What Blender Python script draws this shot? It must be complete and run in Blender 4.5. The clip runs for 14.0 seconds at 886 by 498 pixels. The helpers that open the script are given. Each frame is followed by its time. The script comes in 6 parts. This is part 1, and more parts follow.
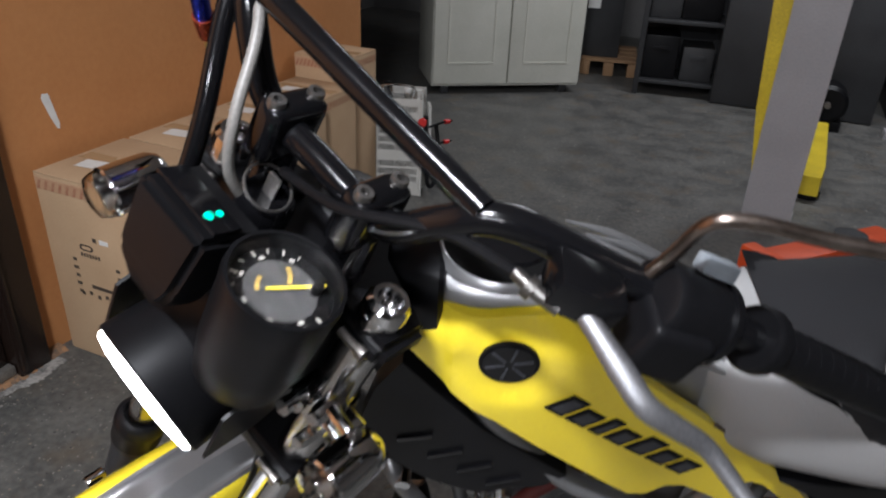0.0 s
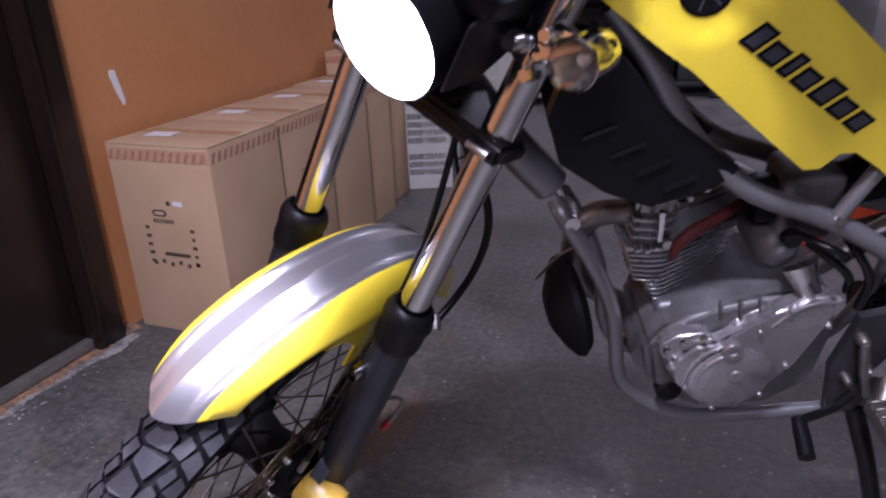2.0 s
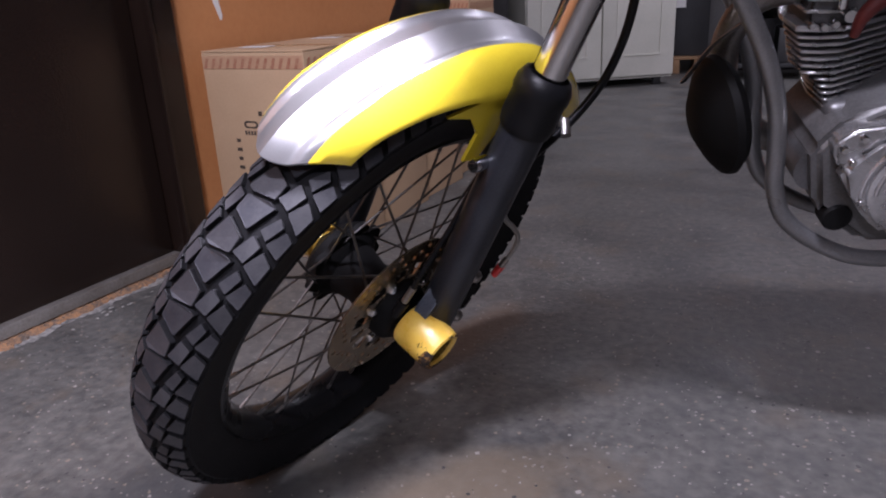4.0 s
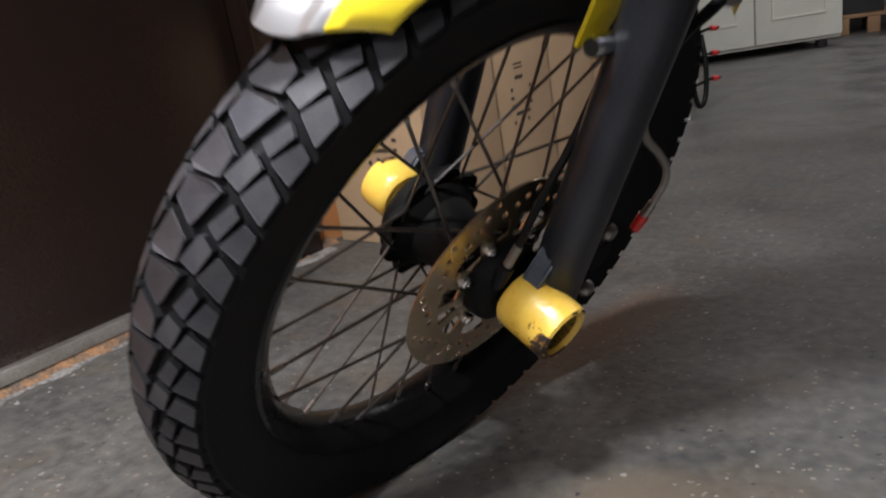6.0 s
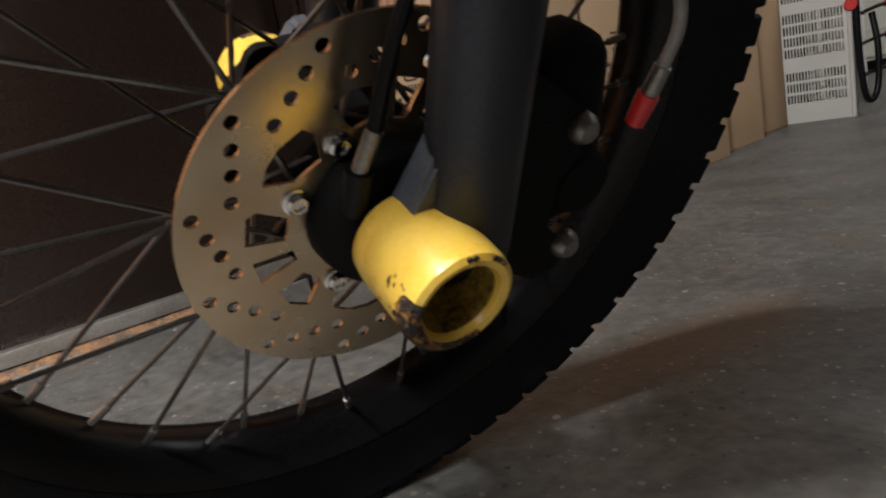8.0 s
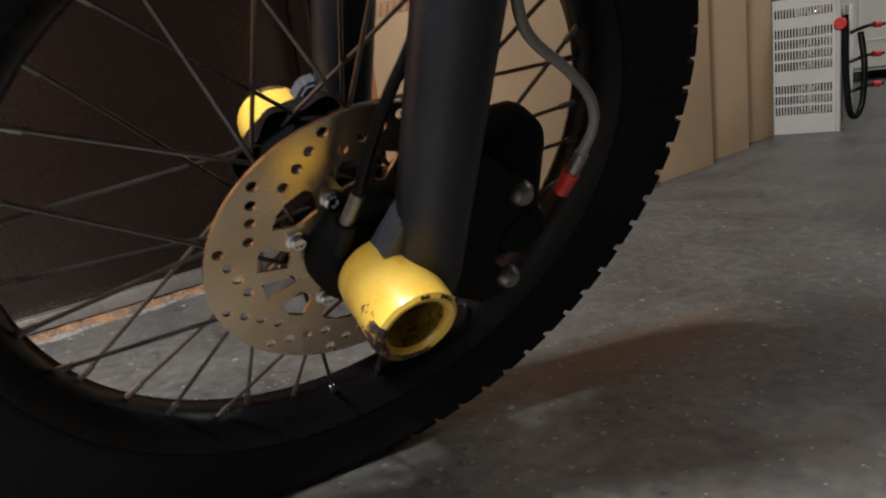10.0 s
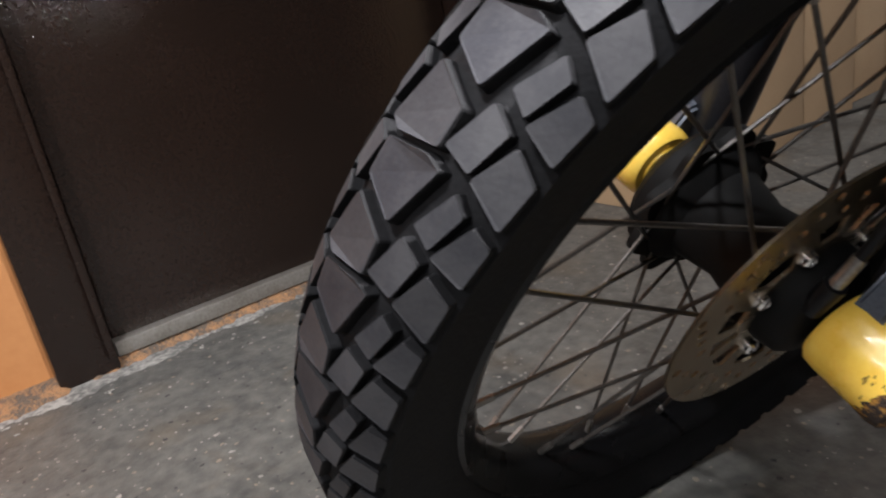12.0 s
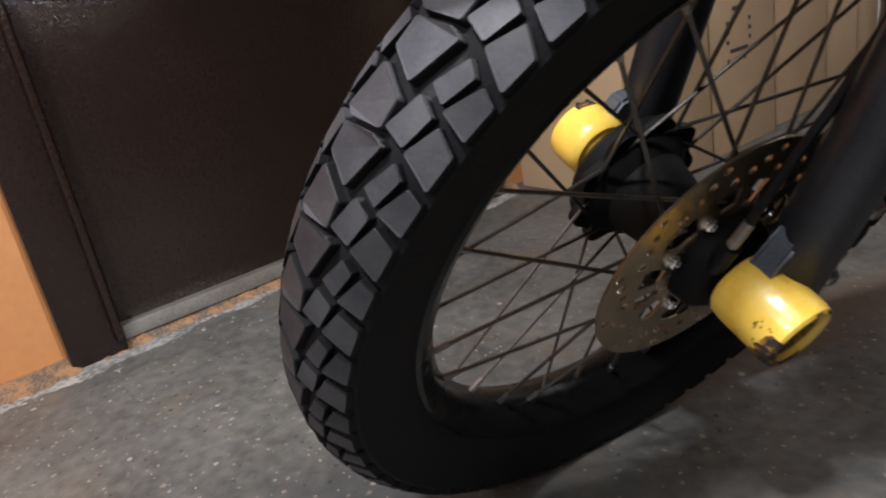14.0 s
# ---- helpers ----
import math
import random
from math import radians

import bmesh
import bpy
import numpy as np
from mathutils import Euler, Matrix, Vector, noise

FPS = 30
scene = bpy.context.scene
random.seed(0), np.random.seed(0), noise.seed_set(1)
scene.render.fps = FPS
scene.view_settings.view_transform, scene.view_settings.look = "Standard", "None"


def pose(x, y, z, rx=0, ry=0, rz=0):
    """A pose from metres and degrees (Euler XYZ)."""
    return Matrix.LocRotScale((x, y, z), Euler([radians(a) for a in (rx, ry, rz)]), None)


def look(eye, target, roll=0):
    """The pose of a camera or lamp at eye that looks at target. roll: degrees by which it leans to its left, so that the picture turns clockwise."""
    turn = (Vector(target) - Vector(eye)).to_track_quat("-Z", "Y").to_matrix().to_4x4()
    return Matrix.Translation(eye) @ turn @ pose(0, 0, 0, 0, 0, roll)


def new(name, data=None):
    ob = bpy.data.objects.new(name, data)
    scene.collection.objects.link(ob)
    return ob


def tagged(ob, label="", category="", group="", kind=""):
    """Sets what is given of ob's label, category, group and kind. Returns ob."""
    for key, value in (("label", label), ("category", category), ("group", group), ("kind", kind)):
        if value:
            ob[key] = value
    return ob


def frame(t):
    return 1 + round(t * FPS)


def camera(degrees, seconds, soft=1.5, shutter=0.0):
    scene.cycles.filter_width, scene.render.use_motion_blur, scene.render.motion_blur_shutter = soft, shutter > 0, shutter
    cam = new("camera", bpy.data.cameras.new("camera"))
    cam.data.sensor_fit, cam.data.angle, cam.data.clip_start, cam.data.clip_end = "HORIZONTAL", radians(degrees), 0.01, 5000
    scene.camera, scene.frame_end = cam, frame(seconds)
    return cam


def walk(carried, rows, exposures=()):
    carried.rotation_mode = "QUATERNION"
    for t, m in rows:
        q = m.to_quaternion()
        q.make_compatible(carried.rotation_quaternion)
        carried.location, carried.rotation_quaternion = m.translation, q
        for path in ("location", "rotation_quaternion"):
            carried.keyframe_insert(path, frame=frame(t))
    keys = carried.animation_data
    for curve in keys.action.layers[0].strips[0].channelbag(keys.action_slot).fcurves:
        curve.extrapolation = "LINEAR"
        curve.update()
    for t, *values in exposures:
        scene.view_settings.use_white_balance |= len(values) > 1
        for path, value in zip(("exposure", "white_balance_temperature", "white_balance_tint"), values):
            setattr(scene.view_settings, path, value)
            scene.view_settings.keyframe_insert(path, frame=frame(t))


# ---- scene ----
cam = camera(62.9, 14.0, soft=2.0, shutter=0.4)
PATH = [
    (0, (0.6893, -0.3657, 1.2582), (0.3406, 0.4515, 0.7994), 2.65),
    (0.5, (0.6958, -0.4855, 1.2213), (0.3701, 0.3494, 0.7775), -0.86),
    (1, (0.6721, -0.5575, 1.1591), (0.3467, 0.2795, 0.7191), -2.71),
    (1.5, (0.6078, -0.6025, 1.0615), (0.2943, 0.2557, 0.6550), -2.82),
    (2, (0.5912, -0.6169, 0.9484), (0.2322, 0.2400, 0.5785), -2.74),
    (2.5, (0.5946, -0.6442, 0.8195), (0.1850, 0.2081, 0.4943), -3.27),
    (3, (0.5825, -0.6669, 0.7061), (0.1458, 0.1783, 0.3979), -2.94),
    (3.5, (0.5476, -0.6534, 0.7010), (0.1016, 0.1770, 0.3672), -3.20),
    (3.7, (0.5332, -0.6503, 0.6851), (0.0862, 0.1792, 0.3503), -3.08),
    (5.8, (0.4634, -0.5041, 0.5695), (-0.1161, 0.2447, 0.2478), -7.98),
    (6, (0.4327, -0.4465, 0.5209), (-0.1831, 0.2802, 0.2164), -9.28),
    (6.5, (0.3687, -0.3567, 0.4610), (-0.2654, 0.3029, 0.0577), -10.11),
    (7, (0.3660, -0.2507, 0.4310), (-0.3420, 0.3824, 0.1182), -7.40),
    (7.5, (0.3785, -0.1748, 0.3969), (-0.3785, 0.4130, 0.1112), -9.44),
    (8, (0.3746, -0.1297, 0.3306), (-0.3959, 0.4686, 0.1107), -10.70),
    (8.2, (0.3779, -0.1193, 0.3176), (-0.3870, 0.4883, 0.1040), -10.36),
    (10.3, (0.4803, -0.1984, 0.4257), (-0.2869, 0.3870, 0.1633), -7.66),
    (10.5, (0.4679, -0.2219, 0.4526), (-0.2936, 0.3578, 0.1627), -8.25),
    (11, (0.4100, -0.2884, 0.4916), (-0.3441, 0.2731, 0.1508), -8.41),
    (11.5, (0.3259, -0.3463, 0.5029), (-0.4246, 0.2052, 0.1386), -8.59),
    (12, (0.2643, -0.3454, 0.5041), (-0.5106, 0.1869, 0.1632), -10.05),
    (12.5, (0.2154, -0.3435, 0.4931), (-0.5438, 0.2251, 0.1763), -10.51),
    (13, (0.2362, -0.3505, 0.4962), (-0.5436, 0.1901, 0.1804), -11.23),
    (13.5, (0.2792, -0.3653, 0.4999), (-0.5002, 0.1663, 0.1683), -10.35),
    (14, (0.3524, -0.3762, 0.5095), (-0.4228, 0.1546, 0.1669), -10.58),
]
walk(cam, [(t, look(eye, target, roll)) for t, eye, target, roll in PATH], [(0, 0.07, 5950, 10), (0.5, 0.16, 5800, 14), (1.0, 0.14, 5650, 22), (2.0, 0.10, 5500, 34), (3.0, -0.08, 5600, 34), (3.7, 0.14, 5700, 30), (6.0, 0.32, 6200, 12), (8.2, 0.27, 6450, 10), (10.3, 0.28, 6350, 10), (14, 0.29, 6200, 11)])

# ---- world and lamps ----
world = bpy.data.worlds.new("night")
scene.world = world
world.use_nodes = True
world.node_tree.nodes["Background"].inputs["Color"].default_value = (0.55, 0.62, 0.75, 1)
world.node_tree.nodes["Background"].inputs["Strength"].default_value = 0.02


def area_lamp(x, y, z, length, width, watts, turn=0, tip=0):
    lamp = bpy.data.lights.new("fluorescent_lamp", "AREA")
    lamp.shape, lamp.size, lamp.size_y = "RECTANGLE", length, width
    lamp.energy, lamp.color = watts, (1.0, 0.975, 0.97)
    ob = new("fluorescent_lamp", lamp)
    ob.matrix_world = pose(x, y, z, tip, 0, turn)
    return ob


# unseen overhead lamps, their kind, number and places assumed from how light falls
area_lamp(0.54, -1.14, 2.6, 0.35, 0.10, 76, 0, 17)
area_lamp(1.0, -2.75, 2.35, 1.2, 0.12, 38, 0, 48)
area_lamp(1.4, 3.9, 2.8, 1.2, 0.25, 40, 0, 22)
area_lamp(0.2, 4.0, 2.8, 1.2, 0.25, 16, 0)


# ---- materials ----
def node_mat(name, colour, rough=0.5, metal=0.0, dark=None, scale=20.0, detail_scale=200.0, mix=0.5, bump=0.1, bump_scale=None,
             rough_var=0.1, coat=0.0, vary=0.0, bump_distance=0.002, edges=(0.35, 0.65), spec=0.5):
    """Two scales of noise between two colours, roughness that varies, and fine relief."""
    m = bpy.data.materials.new(name)
    m.use_nodes = True
    nt = m.node_tree
    n, link = nt.nodes, nt.links.new
    b = n["Principled BSDF"]
    dark = dark or tuple(c * 0.75 for c in colour)
    geo = n.new("ShaderNodeTexCoord")
    big = n.new("ShaderNodeTexNoise")
    big.inputs["Scale"].default_value, big.inputs["Detail"].default_value = scale, 6
    fine = n.new("ShaderNodeTexNoise")
    fine.inputs["Scale"].default_value, fine.inputs["Detail"].default_value = detail_scale, 3
    link(geo.outputs["Object"], big.inputs["Vector"])
    link(geo.outputs["Object"], fine.inputs["Vector"])
    add = n.new("ShaderNodeMix")
    add.data_type = "FLOAT"
    add.inputs[0].default_value = mix
    link(big.outputs["Fac"], add.inputs[2])
    link(fine.outputs["Fac"], add.inputs[3])
    ramp = n.new("ShaderNodeValToRGB")
    ramp.color_ramp.elements[0].position, ramp.color_ramp.elements[1].position = edges
    ramp.color_ramp.elements[0].color, ramp.color_ramp.elements[1].color = (*dark, 1), (*colour, 1)
    link(add.outputs[0], ramp.inputs["Fac"])
    tone = ramp.outputs["Color"]
    if vary:
        info = n.new("ShaderNodeObjectInfo")
        span = n.new("ShaderNodeMapRange")
        span.inputs[3].default_value, span.inputs[4].default_value = 1 - vary, 1 + vary
        link(info.outputs["Random"], span.inputs[0])
        hsv = n.new("ShaderNodeHueSaturation")
        link(tone, hsv.inputs["Color"])
        link(span.outputs[0], hsv.inputs["Value"])
        tone = hsv.outputs["Color"]
    link(tone, b.inputs["Base Color"])
    span = n.new("ShaderNodeMapRange")
    span.inputs[3].default_value, span.inputs[4].default_value = max(0.02, rough - rough_var), min(1, rough + rough_var)
    link(big.outputs["Fac"], span.inputs[0])
    link(span.outputs[0], b.inputs["Roughness"])
    b.inputs["Metallic"].default_value = metal
    b.inputs["Specular IOR Level"].default_value = spec
    b.inputs["Coat Weight"].default_value = coat
    b.inputs["Coat Roughness"].default_value = 0.08
    if bump:
        relief = n.new("ShaderNodeBump")
        relief.inputs["Strength"].default_value, relief.inputs["Distance"].default_value = bump, bump_distance
        grain = fine
        if bump_scale:
            grain = n.new("ShaderNodeTexNoise")
            grain.inputs["Scale"].default_value, grain.inputs["Detail"].default_value = bump_scale, 4
            link(geo.outputs["Object"], grain.inputs["Vector"])
        link(grain.outputs["Fac"], relief.inputs["Height"])
        link(relief.outputs["Normal"], b.inputs["Normal"])
    return m


def glow(name, colour, strength):
    m = bpy.data.materials.new(name)
    m.use_nodes = True
    b = m.node_tree.nodes["Principled BSDF"]
    b.inputs["Base Color"].default_value = (*colour, 1)
    b.inputs["Emission Color"].default_value = (*colour, 1)
    b.inputs["Emission Strength"].default_value = strength
    return m


def glass_mat(name, colour=(1, 1, 1), rough=0.02):
    m = bpy.data.materials.new(name)
    m.use_nodes = True
    b = m.node_tree.nodes["Principled BSDF"]
    b.inputs["Base Color"].default_value = (*colour, 1)
    b.inputs["Transmission Weight"].default_value = 1.0
    b.inputs["Roughness"].default_value = rough
    b.inputs["IOR"].default_value = 1.45
    return m


YELLOW = node_mat("yellow_paint", (0.86, 0.68, 0.035), 0.2, 0, (0.79, 0.60, 0.025), 6, 300, 0.3, 0.03, coat=0.6)
SILVER = node_mat("silver_paint", (0.44, 0.44, 0.445), 0.33, 0.82, (0.37, 0.37, 0.375), 8, 900, 0.4, 0.02, coat=0.5)
FRAME = node_mat("grey_frame_paint", (0.24, 0.24, 0.245), 0.32, 0.55, (0.17, 0.17, 0.17), 12, 400, 0.4, 0.04)
BLACKP = node_mat("black_plastic", (0.006, 0.006, 0.007), 0.40, 0, (0.004, 0.004, 0.0045), 15, 500, 0.5, 0.05, rough_var=0.12, spec=0.17)
BLACKM = node_mat("black_gloss_paint", (0.005, 0.005, 0.006), 0.15, 0, (0.0035, 0.0035, 0.004), 15, 300, 0.4, 0.03, rough_var=0.06, spec=0.4)
FORK = node_mat("dark_grey_fork_paint", (0.028, 0.030, 0.036), 0.34, 0.25, (0.015, 0.016, 0.020), 18, 400, 0.5, 0.06, spec=0.35)
RUBBER = node_mat("tyre_rubber", (0.0125, 0.0127, 0.0140), 0.75, 0, (0.0070, 0.0071, 0.0080), 25, 300, 0.5, 0.25, spec=0.18)
TREAD = node_mat("worn_tread_rubber", (0.050, 0.050, 0.054), 0.62, 0, (0.021, 0.022, 0.027), 24, 420, 0.18, 0.08, vary=0.14, edges=(0.36, 0.60), spec=0.26)
CHROME = node_mat("chrome", (0.75, 0.75, 0.75), 0.1, 1.0, (0.65, 0.65, 0.66), 20, 400, 0.4, 0.02, rough_var=0.05)
STANCHION = node_mat("polished_steel", (0.62, 0.61, 0.60), 0.16, 1.0, (0.52, 0.51, 0.50), 30, 500, 0.4, 0.03, rough_var=0.07)
ALU = node_mat("cast_aluminium", (0.50, 0.50, 0.505), 0.27, 0.8, (0.31, 0.305, 0.30), 18, 300, 0.3, 0.05)
STEEL = node_mat("dull_steel", (0.32, 0.31, 0.30), 0.38, 0.9, (0.2, 0.18, 0.16), 35, 400, 0.5, 0.1)
DISC = node_mat("brushed_disc_steel", (0.56, 0.49, 0.38), 0.26, 0.92, (0.41, 0.32, 0.21), 14, 400, 0.15, 0.03)
SPOKE = node_mat("dark_spoke_steel", (0.17, 0.165, 0.158), 0.36, 0.85, (0.11, 0.10, 0.09), 60, 500, 0.5, 0.1)
RIM = node_mat("black_rim", (0.006, 0.006, 0.007), 0.28, 0.0, (0.004, 0.004, 0.004), 20, 400, 0.5, 0.05, spec=0.18)
SEATG = node_mat("grey_vinyl", (0.34, 0.338, 0.335), 0.5, 0, (0.28, 0.277, 0.274), 8, 700, 0.4, 0.2)
SEATB = node_mat("black_vinyl", (0.018, 0.018, 0.02), 0.55, 0, (0.012, 0.012, 0.013), 8, 700, 0.4, 0.25, spec=0.3)
ORANGE = node_mat("orange_plastic", (0.75, 0.10, 0.02), 0.45, 0, (0.6, 0.07, 0.015), 12, 300, 0.4, 0.1)
REDP = node_mat("red_plastic", (0.62, 0.03, 0.025), 0.35, 0, (0.45, 0.02, 0.02), 20, 300, 0.4, 0.05)
CAPY = node_mat("scuffed_yellow_plastic", (0.87, 0.60, 0.10), 0.30, 0, (0.78, 0.48, 0.06), 35, 260, 0.35, 0.12, coat=0.3)
CONCRETE = None
WALLP = node_mat("orange_wall_paint", (0.52, 0.235, 0.085), 0.55, 0, (0.45, 0.19, 0.065), 2.5, 60, 0.35, 0.12, bump_scale=60)
DOORM = node_mat("dark_brown_door_paint", (0.018, 0.0105, 0.0078), 0.16, 0, (0.0125, 0.0076, 0.0058), 3, 150, 0.4, 0.45, bump_scale=190, bump_distance=0.002, rough_var=0.05, spec=0.38)
CARD = node_mat("corrugated_cardboard", (0.50, 0.345, 0.205), 0.75, 0, (0.42, 0.28, 0.16), 5, 220, 0.35, 0.1, vary=0.06)
TAPE = node_mat("red_printed_tape", (0.44, 0.25, 0.15), 0.4, 0, (0.48, 0.31, 0.185), 18, 90, 0.5, 0.03)
PAPER = node_mat("white_paper", (0.72, 0.71, 0.68), 0.6, 0, (0.62, 0.61, 0.58), 20, 200, 0.3, 0.03)
INK = node_mat("black_print", (0.075, 0.052, 0.040), 0.6, 0, (0.05, 0.04, 0.03), 60, 300, 0.5, 0)
WHITEW = node_mat("aged_white_paint", (0.60, 0.59, 0.52), 0.5, 0, (0.50, 0.50, 0.43), 4, 120, 0.4, 0.08)
GREYP = node_mat("grey_pillar_paint", (0.34, 0.33, 0.34), 0.45, 0, (0.27, 0.265, 0.27), 4, 120, 0.4, 0.06)
SAFETY = node_mat("yellow_machine_paint", (0.72, 0.55, 0.02), 0.42, 0, (0.5, 0.37, 0.02), 10, 150, 0.5, 0.08)
DARKM = node_mat("dark_machine_paint", (0.035, 0.036, 0.038), 0.5, 0.1, (0.02, 0.02, 0.021), 6, 120, 0.5, 0.08)
WALLD = node_mat("dim_grey_wall", (0.16, 0.155, 0.15), 0.75, 0, (0.11, 0.105, 0.10), 2, 60, 0.4, 0.15)
CEIL = node_mat("grey_ceiling_paint", (0.5, 0.49, 0.47), 0.8, 0, (0.42, 0.41, 0.4), 2, 60, 0.4, 0.1)
WOODP = node_mat("raw_pallet_wood", (0.40, 0.24, 0.12), 0.7, 0, (0.28, 0.16, 0.08), 12, 160, 0.5, 0.2)
PLASTW = node_mat("ivory_plastic", (0.56, 0.55, 0.51), 0.45, 0, (0.49, 0.48, 0.44), 8, 200, 0.4, 0.04)
CABLE = node_mat("grey_brake_hose", (0.26, 0.25, 0.23), 0.45, 0.1, (0.18, 0.17, 0.16), 40, 400, 0.5, 0.05)
LIGHT = glow("lit_headlamp", (1.0, 0.97, 0.93), 26)
GREEN = glow("green_telltale", (0.01, 0.70, 0.40), 0.75)
CLEAR = glass_mat("clear_lens", (0.97, 0.96, 0.93), 0.06)
FROST = glass_mat("hazy_clear_plastic", (0.96, 0.95, 0.92), 0.03)
DIAL = node_mat("dark_dial_face", (0.06, 0.06, 0.062), 0.5, 0, (0.045, 0.045, 0.047), 30, 300, 0.4, 0)
LETTERP = node_mat("pale_dial_print", (0.42, 0.41, 0.38), 0.5, 0, (0.36, 0.35, 0.33), 30, 300, 0.4, 0)
GOLD = node_mat("gold_dial_print", (0.75, 0.52, 0.12), 0.4, 0.2, (0.6, 0.4, 0.1), 30, 300, 0.4, 0)


def concrete():
    m = node_mat("worn_concrete", (0.135, 0.131, 0.119), 0.5, 0, (0.058, 0.058, 0.055), 6.0, 48, 0.50, 0.4, bump_scale=110,
                 rough_var=0.24, bump_distance=0.003, edges=(0.36, 0.64))
    nt = m.node_tree
    n, link = nt.nodes, nt.links.new
    b = n["Principled BSDF"]
    tone = b.inputs["Base Color"].links[0].from_socket
    geo = n.new("ShaderNodeTexCoord")
    # brown oil and dust stains
    stain = n.new("ShaderNodeTexNoise")
    stain.inputs["Scale"].default_value, stain.inputs["Detail"].default_value = 7.0, 8
    link(geo.outputs["Object"], stain.inputs["Vector"])
    for lo, hi, colour, most in ((0.55, 0.72, (0.125, 0.098, 0.068), 0.6), (0.44, 0.28, (0.050, 0.052, 0.054), 0.5)):
        span = n.new("ShaderNodeMapRange")
        span.inputs[1].default_value, span.inputs[2].default_value, span.inputs[4].default_value = lo, hi, most
        link(stain.outputs["Fac"], span.inputs[0])
        lay = n.new("ShaderNodeMix")
        lay.data_type = "RGBA"
        link(span.outputs[0], lay.inputs[0])
        link(tone, lay.inputs[6])
        lay.inputs[7].default_value = (*colour, 1)
        tone = lay.outputs[2]
    # ragged patches round the front wheel: brown dirt with painted-in light, a damp dark stain
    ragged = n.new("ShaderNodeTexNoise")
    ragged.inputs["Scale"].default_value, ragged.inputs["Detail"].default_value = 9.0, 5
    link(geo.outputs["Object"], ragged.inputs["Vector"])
    # first patch: brown dirt made paler by colour alone, for the lit floor there
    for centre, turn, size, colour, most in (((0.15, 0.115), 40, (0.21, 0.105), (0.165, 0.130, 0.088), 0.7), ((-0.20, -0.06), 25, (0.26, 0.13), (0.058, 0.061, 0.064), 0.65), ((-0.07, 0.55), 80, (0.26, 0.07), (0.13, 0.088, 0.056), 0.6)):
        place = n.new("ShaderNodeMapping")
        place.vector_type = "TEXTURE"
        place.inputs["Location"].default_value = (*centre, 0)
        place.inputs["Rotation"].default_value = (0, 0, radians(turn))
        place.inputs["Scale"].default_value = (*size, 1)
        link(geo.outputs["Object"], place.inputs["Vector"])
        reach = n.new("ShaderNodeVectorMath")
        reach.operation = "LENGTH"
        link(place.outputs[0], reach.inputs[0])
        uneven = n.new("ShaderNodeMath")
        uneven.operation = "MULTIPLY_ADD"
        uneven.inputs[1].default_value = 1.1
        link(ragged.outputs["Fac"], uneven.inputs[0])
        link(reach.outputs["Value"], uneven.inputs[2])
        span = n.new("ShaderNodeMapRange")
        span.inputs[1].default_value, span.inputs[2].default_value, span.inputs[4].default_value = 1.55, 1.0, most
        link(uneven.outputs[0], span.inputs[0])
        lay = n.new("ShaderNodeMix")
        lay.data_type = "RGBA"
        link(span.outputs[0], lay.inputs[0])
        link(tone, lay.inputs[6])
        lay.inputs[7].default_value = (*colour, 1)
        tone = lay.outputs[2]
    # exposed pebbles and pits
    warp = n.new("ShaderNodeTexNoise")
    warp.inputs["Scale"].default_value = 140
    link(geo.outputs["Object"], warp.inputs["Vector"])
    shift = n.new("ShaderNodeVectorMath")
    shift.operation = "MULTIPLY_ADD"
    shift.inputs[1].default_value = (0.006, 0.006, 0.006)
    link(warp.outputs["Color"], shift.inputs[0])
    link(geo.outputs["Object"], shift.inputs[2])
    for scale, limit, colour, rare in ((36, 0.10, (0.30, 0.285, 0.26), 0.93), (90, 0.14, (0.24, 0.228, 0.205), 0.86), (60, 0.13, (0.21, 0.18, 0.14), 0.85), (50, 0.10, (0.035, 0.035, 0.035), 0.86)):
        cell = n.new("ShaderNodeTexVoronoi")
        cell.voronoi_dimensions = "2D"
        cell.inputs["Scale"].default_value = scale
        link(shift.outputs[0], cell.inputs["Vector"])
        parts = n.new("ShaderNodeSeparateColor")
        link(cell.outputs["Color"], parts.inputs[0])
        size = n.new("ShaderNodeMath")
        size.operation = "MULTIPLY"
        size.inputs[1].default_value = limit * 1.6
        link(parts.outputs[1], size.inputs[0])
        less = n.new("ShaderNodeMath")
        less.operation = "LESS_THAN"
        link(cell.outputs["Distance"], less.inputs[0])
        link(size.outputs[0], less.inputs[1])
        keep = n.new("ShaderNodeMath")
        keep.operation = "GREATER_THAN"
        keep.inputs[1].default_value = rare
        link(parts.outputs[0], keep.inputs[0])
        both = n.new("ShaderNodeMath")
        both.operation = "MULTIPLY"
        link(less.outputs[0], both.inputs[0])
        link(keep.outputs[0], both.inputs[1])
        lay = n.new("ShaderNodeMix")
        lay.data_type = "RGBA"
        link(both.outputs[0], lay.inputs[0])
        link(tone, lay.inputs[6])
        lay.inputs[7].default_value = (*colour, 1)
        tone = lay.outputs[2]
    link(tone, b.inputs["Base Color"])
    return m


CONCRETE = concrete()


# ---- shaping helpers ----
def part(name, bm, material, parent=None, label="", m=None, smooth=True):
    """Links a bmesh as one mesh object under a parent, at the world pose m (else the parent's own)."""
    bmesh.ops.recalc_face_normals(bm, faces=bm.faces)
    data = bpy.data.meshes.new(name)
    bm.to_mesh(data)
    bm.free()
    data.materials.append(material)
    if smooth:
        data.shade_smooth()
        data.set_sharp_from_angle(angle=radians(38))
    return placed(name, data, parent, label, m)


WORLD = {}


